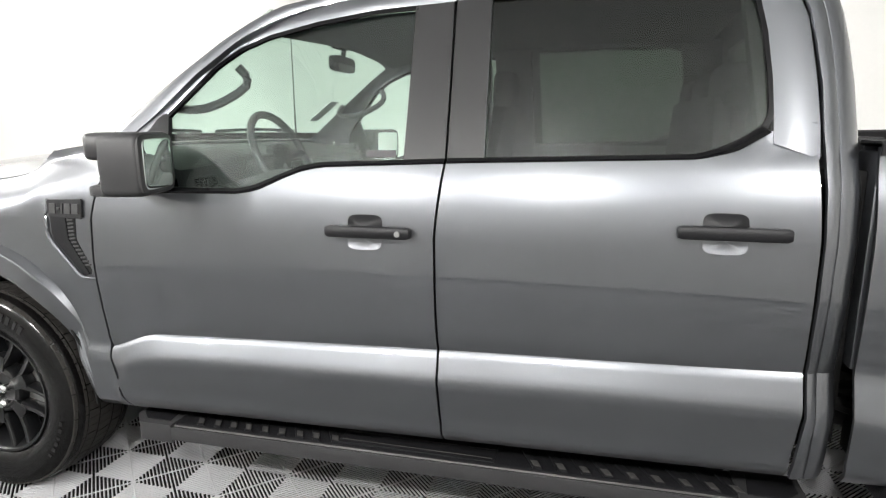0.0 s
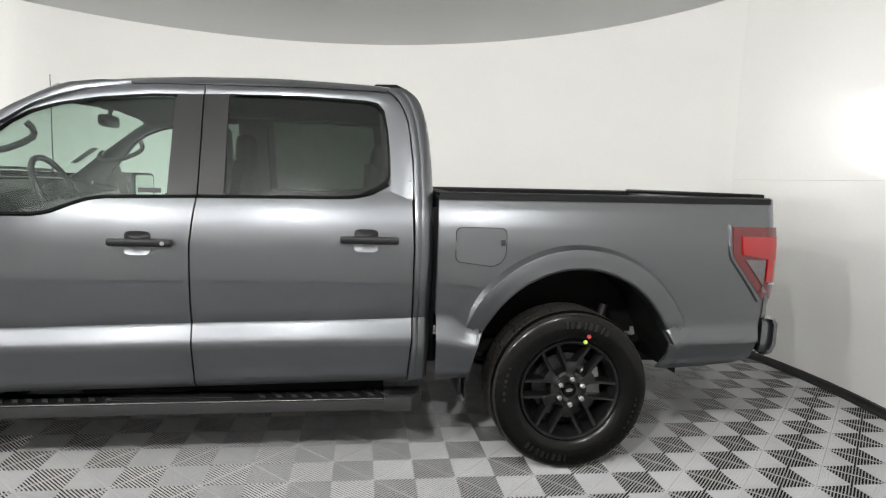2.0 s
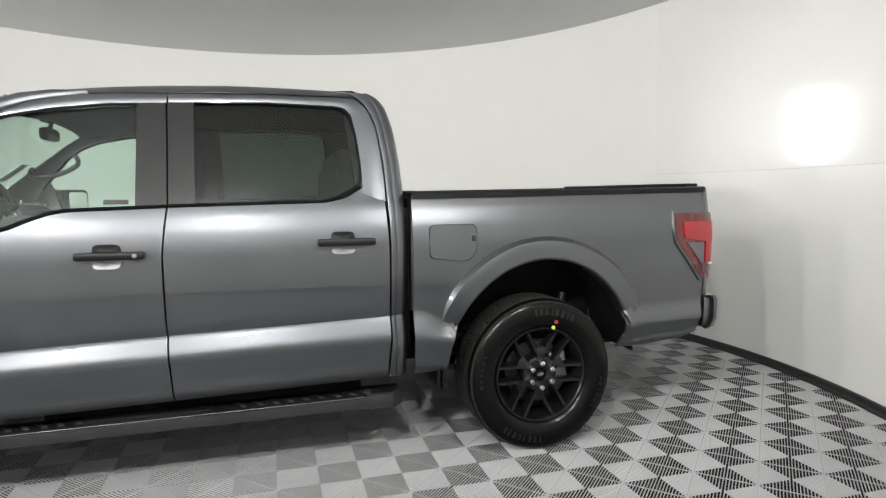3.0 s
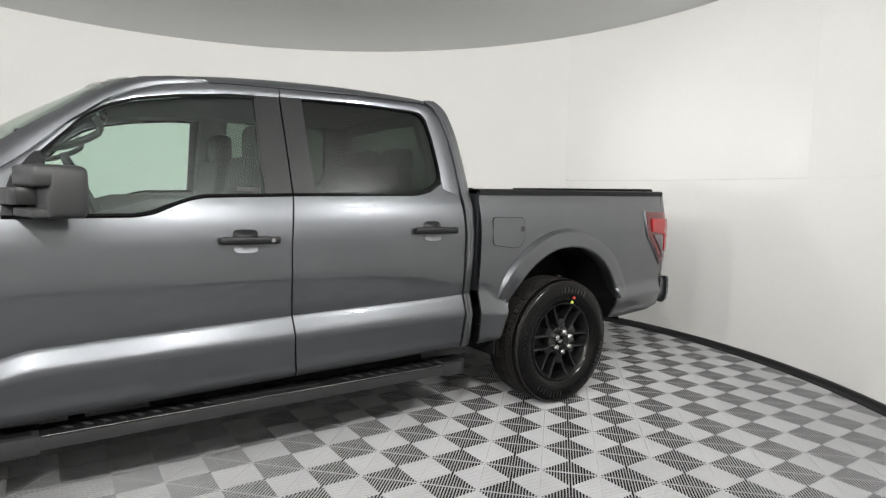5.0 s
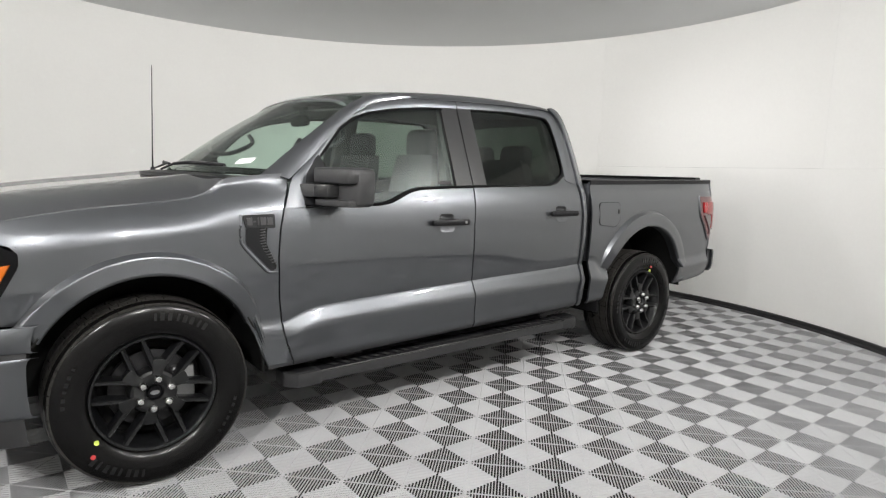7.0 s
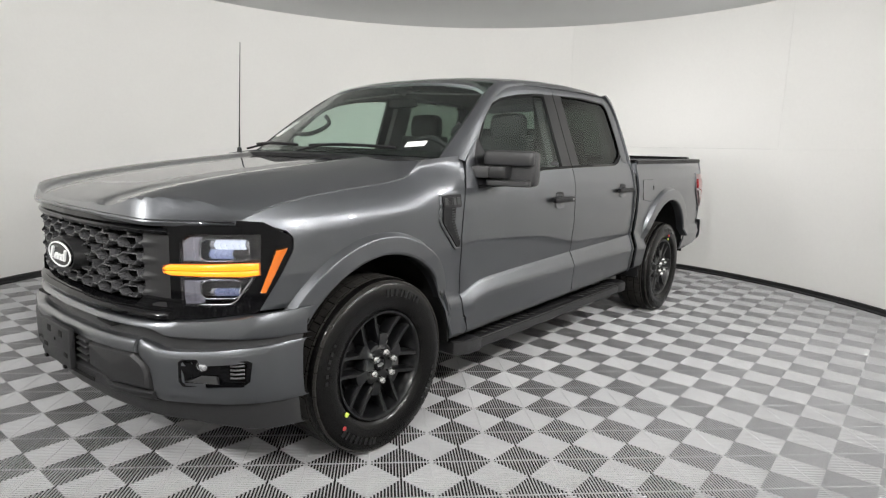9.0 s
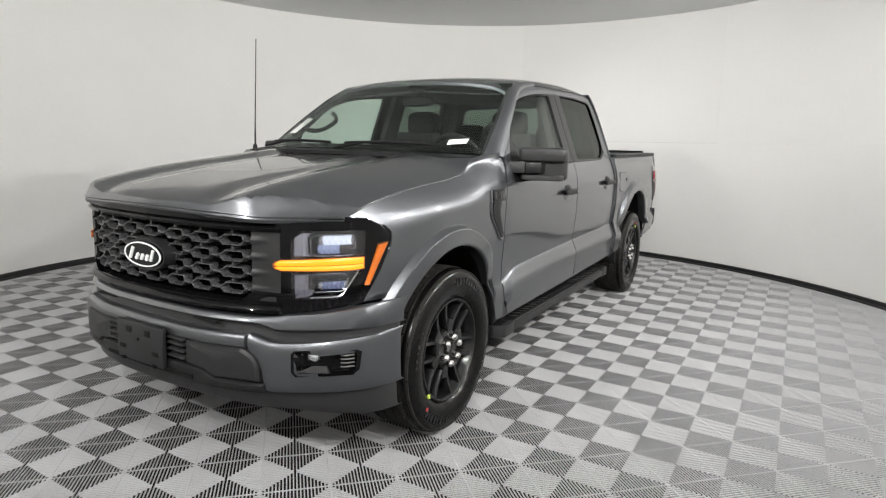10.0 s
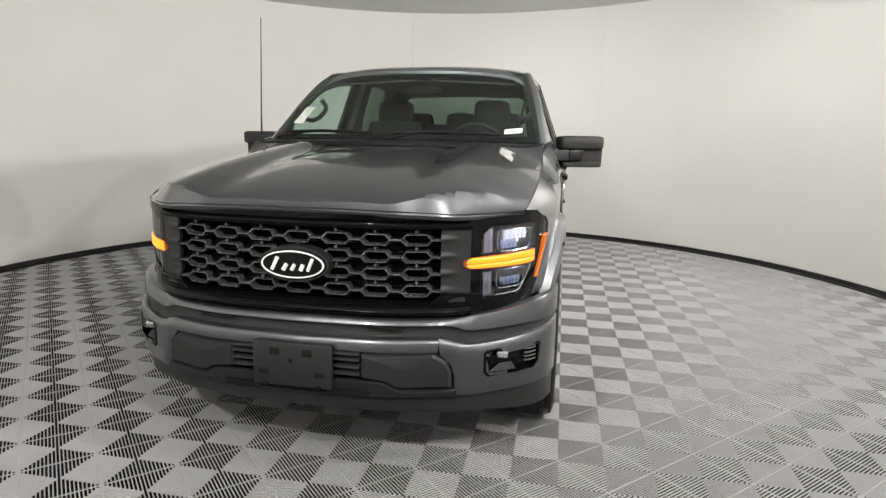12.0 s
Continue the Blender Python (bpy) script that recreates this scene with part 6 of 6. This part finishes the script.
def build_interior():
    seat(1.42, -0.40, 0.54)
    seat(1.42, 0.40, 0.54)
    seat(2.38, 0.0, 1.40, True)
    part("centre_console", box(0.95, 1.75, -0.13, 0.13, 0.56, 0.98, 0.03), M_DASH, truck, "black centre console")
    # dashboard
    grid = []
    for i in range(21):
        y = -0.84 + 1.68 * i / 20
        hump = 0.035 * math.exp(-((y + 0.40) / 0.22) ** 2)
        grid.append([Vector((x, y, z + (hump if x > 0.6 else 0))) for x, z in ((0.46, 1.37), (0.62, 1.345), (0.78, 1.33), (0.86, 1.30), (0.88, 1.20), (0.85, 1.0), (0.80, 0.80))])
    dsh = part("dashboard", shell(grid, 0.02, inward=(-1, 0, -0.2)), M_DASH, truck, "dark grey dashboard")
    part("screen", box(0.862, 0.885, -0.14, 0.14, 1.10, 1.29, 0.006), M_GLOSS, dsh, "black centre touch screen")
    part("cluster", box(0.80, 0.86, -0.56, -0.26, 1.20, 1.30, 0.01), M_GLOSS, dsh)
    for y in (-0.72, 0.30, 0.72):
        part("air_vent", box(0.868, 0.89, y - 0.06, y + 0.06, 1.18, 1.27, 0.008), M_GLOSS, dsh)
    # steering wheel
    c = Vector((1.02, -0.40, 1.335))
    n = Vector((0.88, 0, 0.42)).normalized()
    u = Vector((0, 1, 0))
    v = n.cross(u)
    ring = [c + (u * math.cos(k * math.tau / 32) + v * math.sin(k * math.tau / 32)) * 0.185 for k in range(33)]
    sw = part("steering_wheel", tube(ring, 0.016, 10, caps=False), M_DASH, truck, "black leather steering wheel")
    part("wheel_hub", superbox(c - n * 0.02, (0.03, 0.075, 0.06), 0.6), M_DASH, sw)
    for a in (0, 180, 270):
        d = u * math.cos(radians(a)) + v * math.sin(radians(a))
        part("wheel_spoke", tube([c - n * 0.02, c + d * 0.18], 0.016, 8), M_DASH, sw)
    part("column", tube([c - n * 0.03, c - n * 0.30], 0.045, 12), M_DASH, sw)
    # inside mirror, grab handles, windscreen stickers
    mr = part("inside_mirror", superbox((1.13, 0.0, 1.735), (0.022, 0.125, 0.036), 0.5), M_GLOSS, truck, "black inside mirror")
    part("mirror_stalk", tube([(1.13, 0, 1.76), (1.15, 0, 1.83)], 0.012, 8), M_GLOSS, mr)
    for s in (1, -1):
        pts = [(0.78, -s * 0.775, 1.575), (0.765, -s * 0.735, 1.535), (0.80, -s * 0.715, 1.512), (0.92, -s * 0.708, 1.520), (1.06, -s * 0.700, 1.585), (1.075, -s * 0.702, 1.625), (1.05, -s * 0.725, 1.66)]
        part("grab_handle", tube(soften(pts, 1), 0.016, 8), M_DASH, truck, "black pillar grab handle")
    part("windscreen_sticker", prism([(0.555, -0.735, 1.475), (0.505, -0.635, 1.465), (0.475, -0.635, 1.437), (0.525, -0.735, 1.447)], (0.002, 0, -0.001)), M_WHITE, truck, "white paper sticker on the windscreen", smooth=False)
    part("price_sheet", prism([(0.62, 0.74, 1.49), (0.60, 0.67, 1.49), (0.76, 0.645, 1.60), (0.78, 0.715, 1.60)], (0.003, 0, -0.002)), M_WHITE, truck, "white paper sheet in the windscreen", smooth=False)
    part("window_sticker", prism([(1.60, -(glassw(1.6, 1.37) - 0.006), 1.357), (1.70, -(glassw(1.7, 1.37) - 0.006), 1.357), (1.70, -(glassw(1.7, 1.38) - 0.006), 1.378), (1.60, -(glassw(1.6, 1.38) - 0.006), 1.378)], (0, 0.001, 0)), M_DASH, truck, "small dark window sticker", smooth=False)


build_cab()
build_hood()
for sgn in (1, -1):
    front_door(sgn)
    rear_door(sgn)
    fender(sgn)
    bed_side(sgn)
    tail_light(sgn)
    running_board(sgn)
    side_mirror(sgn)
build_nose()
build_bed()
build_interior()
wheel_wells()
place_wheels()


# ---------- floor ----------
RIBS = 20


def build_floor():
    bm = bmesh.new()
    steps = 96
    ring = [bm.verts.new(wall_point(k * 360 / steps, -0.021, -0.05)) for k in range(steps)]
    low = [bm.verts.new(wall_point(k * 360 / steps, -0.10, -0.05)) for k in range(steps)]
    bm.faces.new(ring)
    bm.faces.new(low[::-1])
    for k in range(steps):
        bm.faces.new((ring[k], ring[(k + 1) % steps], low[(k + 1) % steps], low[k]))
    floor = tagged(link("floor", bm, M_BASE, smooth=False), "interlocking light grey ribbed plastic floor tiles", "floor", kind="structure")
    # one tile: four quarters of diagonal ribs, in a star round the middle
    T = 0.4044
    q = T / 2
    half = q * math.sqrt(0.5)
    ribs = RIBS
    pitch = 2 * half / ribs
    rib = pitch * 0.39
    verts, faces = [], []

    def prism_rib(c, d, s, off, l0, l1, w, top, bottom, crown=0.0026):
        """One rib with a rounded top; its ends follow the edges of the quarter."""
        base = len(verts)
        prof = [(-0.42, bottom), (-0.5, top - crown), (-0.38, top - crown * 0.42), (-0.14, top), (0.14, top), (0.38, top - crown * 0.42), (0.5, top - crown), (0.42, bottom)]
        n = len(prof)
        for a in (l0, l1):
            for b, z in prof:
                lim = half - abs(off + b * w)
                a2 = max(-lim, min(lim, a))
                p = c + d * a2 + s * (off + b * w)
                verts.append((p.x, p.y, z))
        for i in range(n - 1):
            faces.append((base + i, base + i + 1, base + n + 1 + i, base + n + i))
    for sx, sy in ((1, 1), (-1, 1), (-1, -1), (1, -1)):
        c = Vector((sx * q / 2, sy * q / 2, 0))
        d = Vector((sx, sy, 0)).normalized()
        s = Vector((-d.y, d.x, 0))
        for i in range(ribs):
            off = (i + 0.5) * pitch - half
            prism_rib(c, d, s, off, -1, 1, rib, 0.0, -0.0062)
        # low bar across the ribs
        prism_rib(c, s, d, 0.0, -1, 1, 0.0042, -0.0012, -0.0062, 0.001)
    me = bpy.data.meshes.new("tile")
    me.from_pydata(verts, [], faces)
    me.update()
    me.materials.append(M_TILE)
    ox, oy = 1.287, -1.026
    places = []
    for i in range(-18, 16):
        for j in range(-14, 17):
            x, y = ox + (i + 0.5) * T, oy + (j + 0.5) * T
            a = math.degrees(math.atan2(y - CY, x - CX))
            if math.hypot(x - CX, y - CY) < wall_radius(a) + 0.25:
                places.append((x, y))
    # single tiles where the camera passes nearest: the strip beside and before the truck
    near = sorted(places, key=lambda p: abs(p[1] + 1.9) + 0.35 * abs(p[0] - 0.8) + (3 if p[1] > 0.6 else 0))
    single, rest = near[:300], near[300:]
    for x, y in single:
        ob = new("tile", me)
        ob.location = (x, y, 0)
        ob.parent = floor
    v = np.array(verts)
    f = np.array(faces)
    allv = np.concatenate([v + np.array([x, y, 0]) for x, y in rest])
    allf = np.concatenate([f + i * len(v) for i in range(len(rest))])
    m2 = bpy.data.meshes.new("far_tiles")
    m2.from_pydata(allv.tolist(), [], allf.tolist())
    m2.materials.append(M_TILE)
    ob = new("far_tiles", m2)
    ob.parent = floor
    tagged(ob, "light grey ribbed plastic floor tiles", kind="stuff")


build_floor()
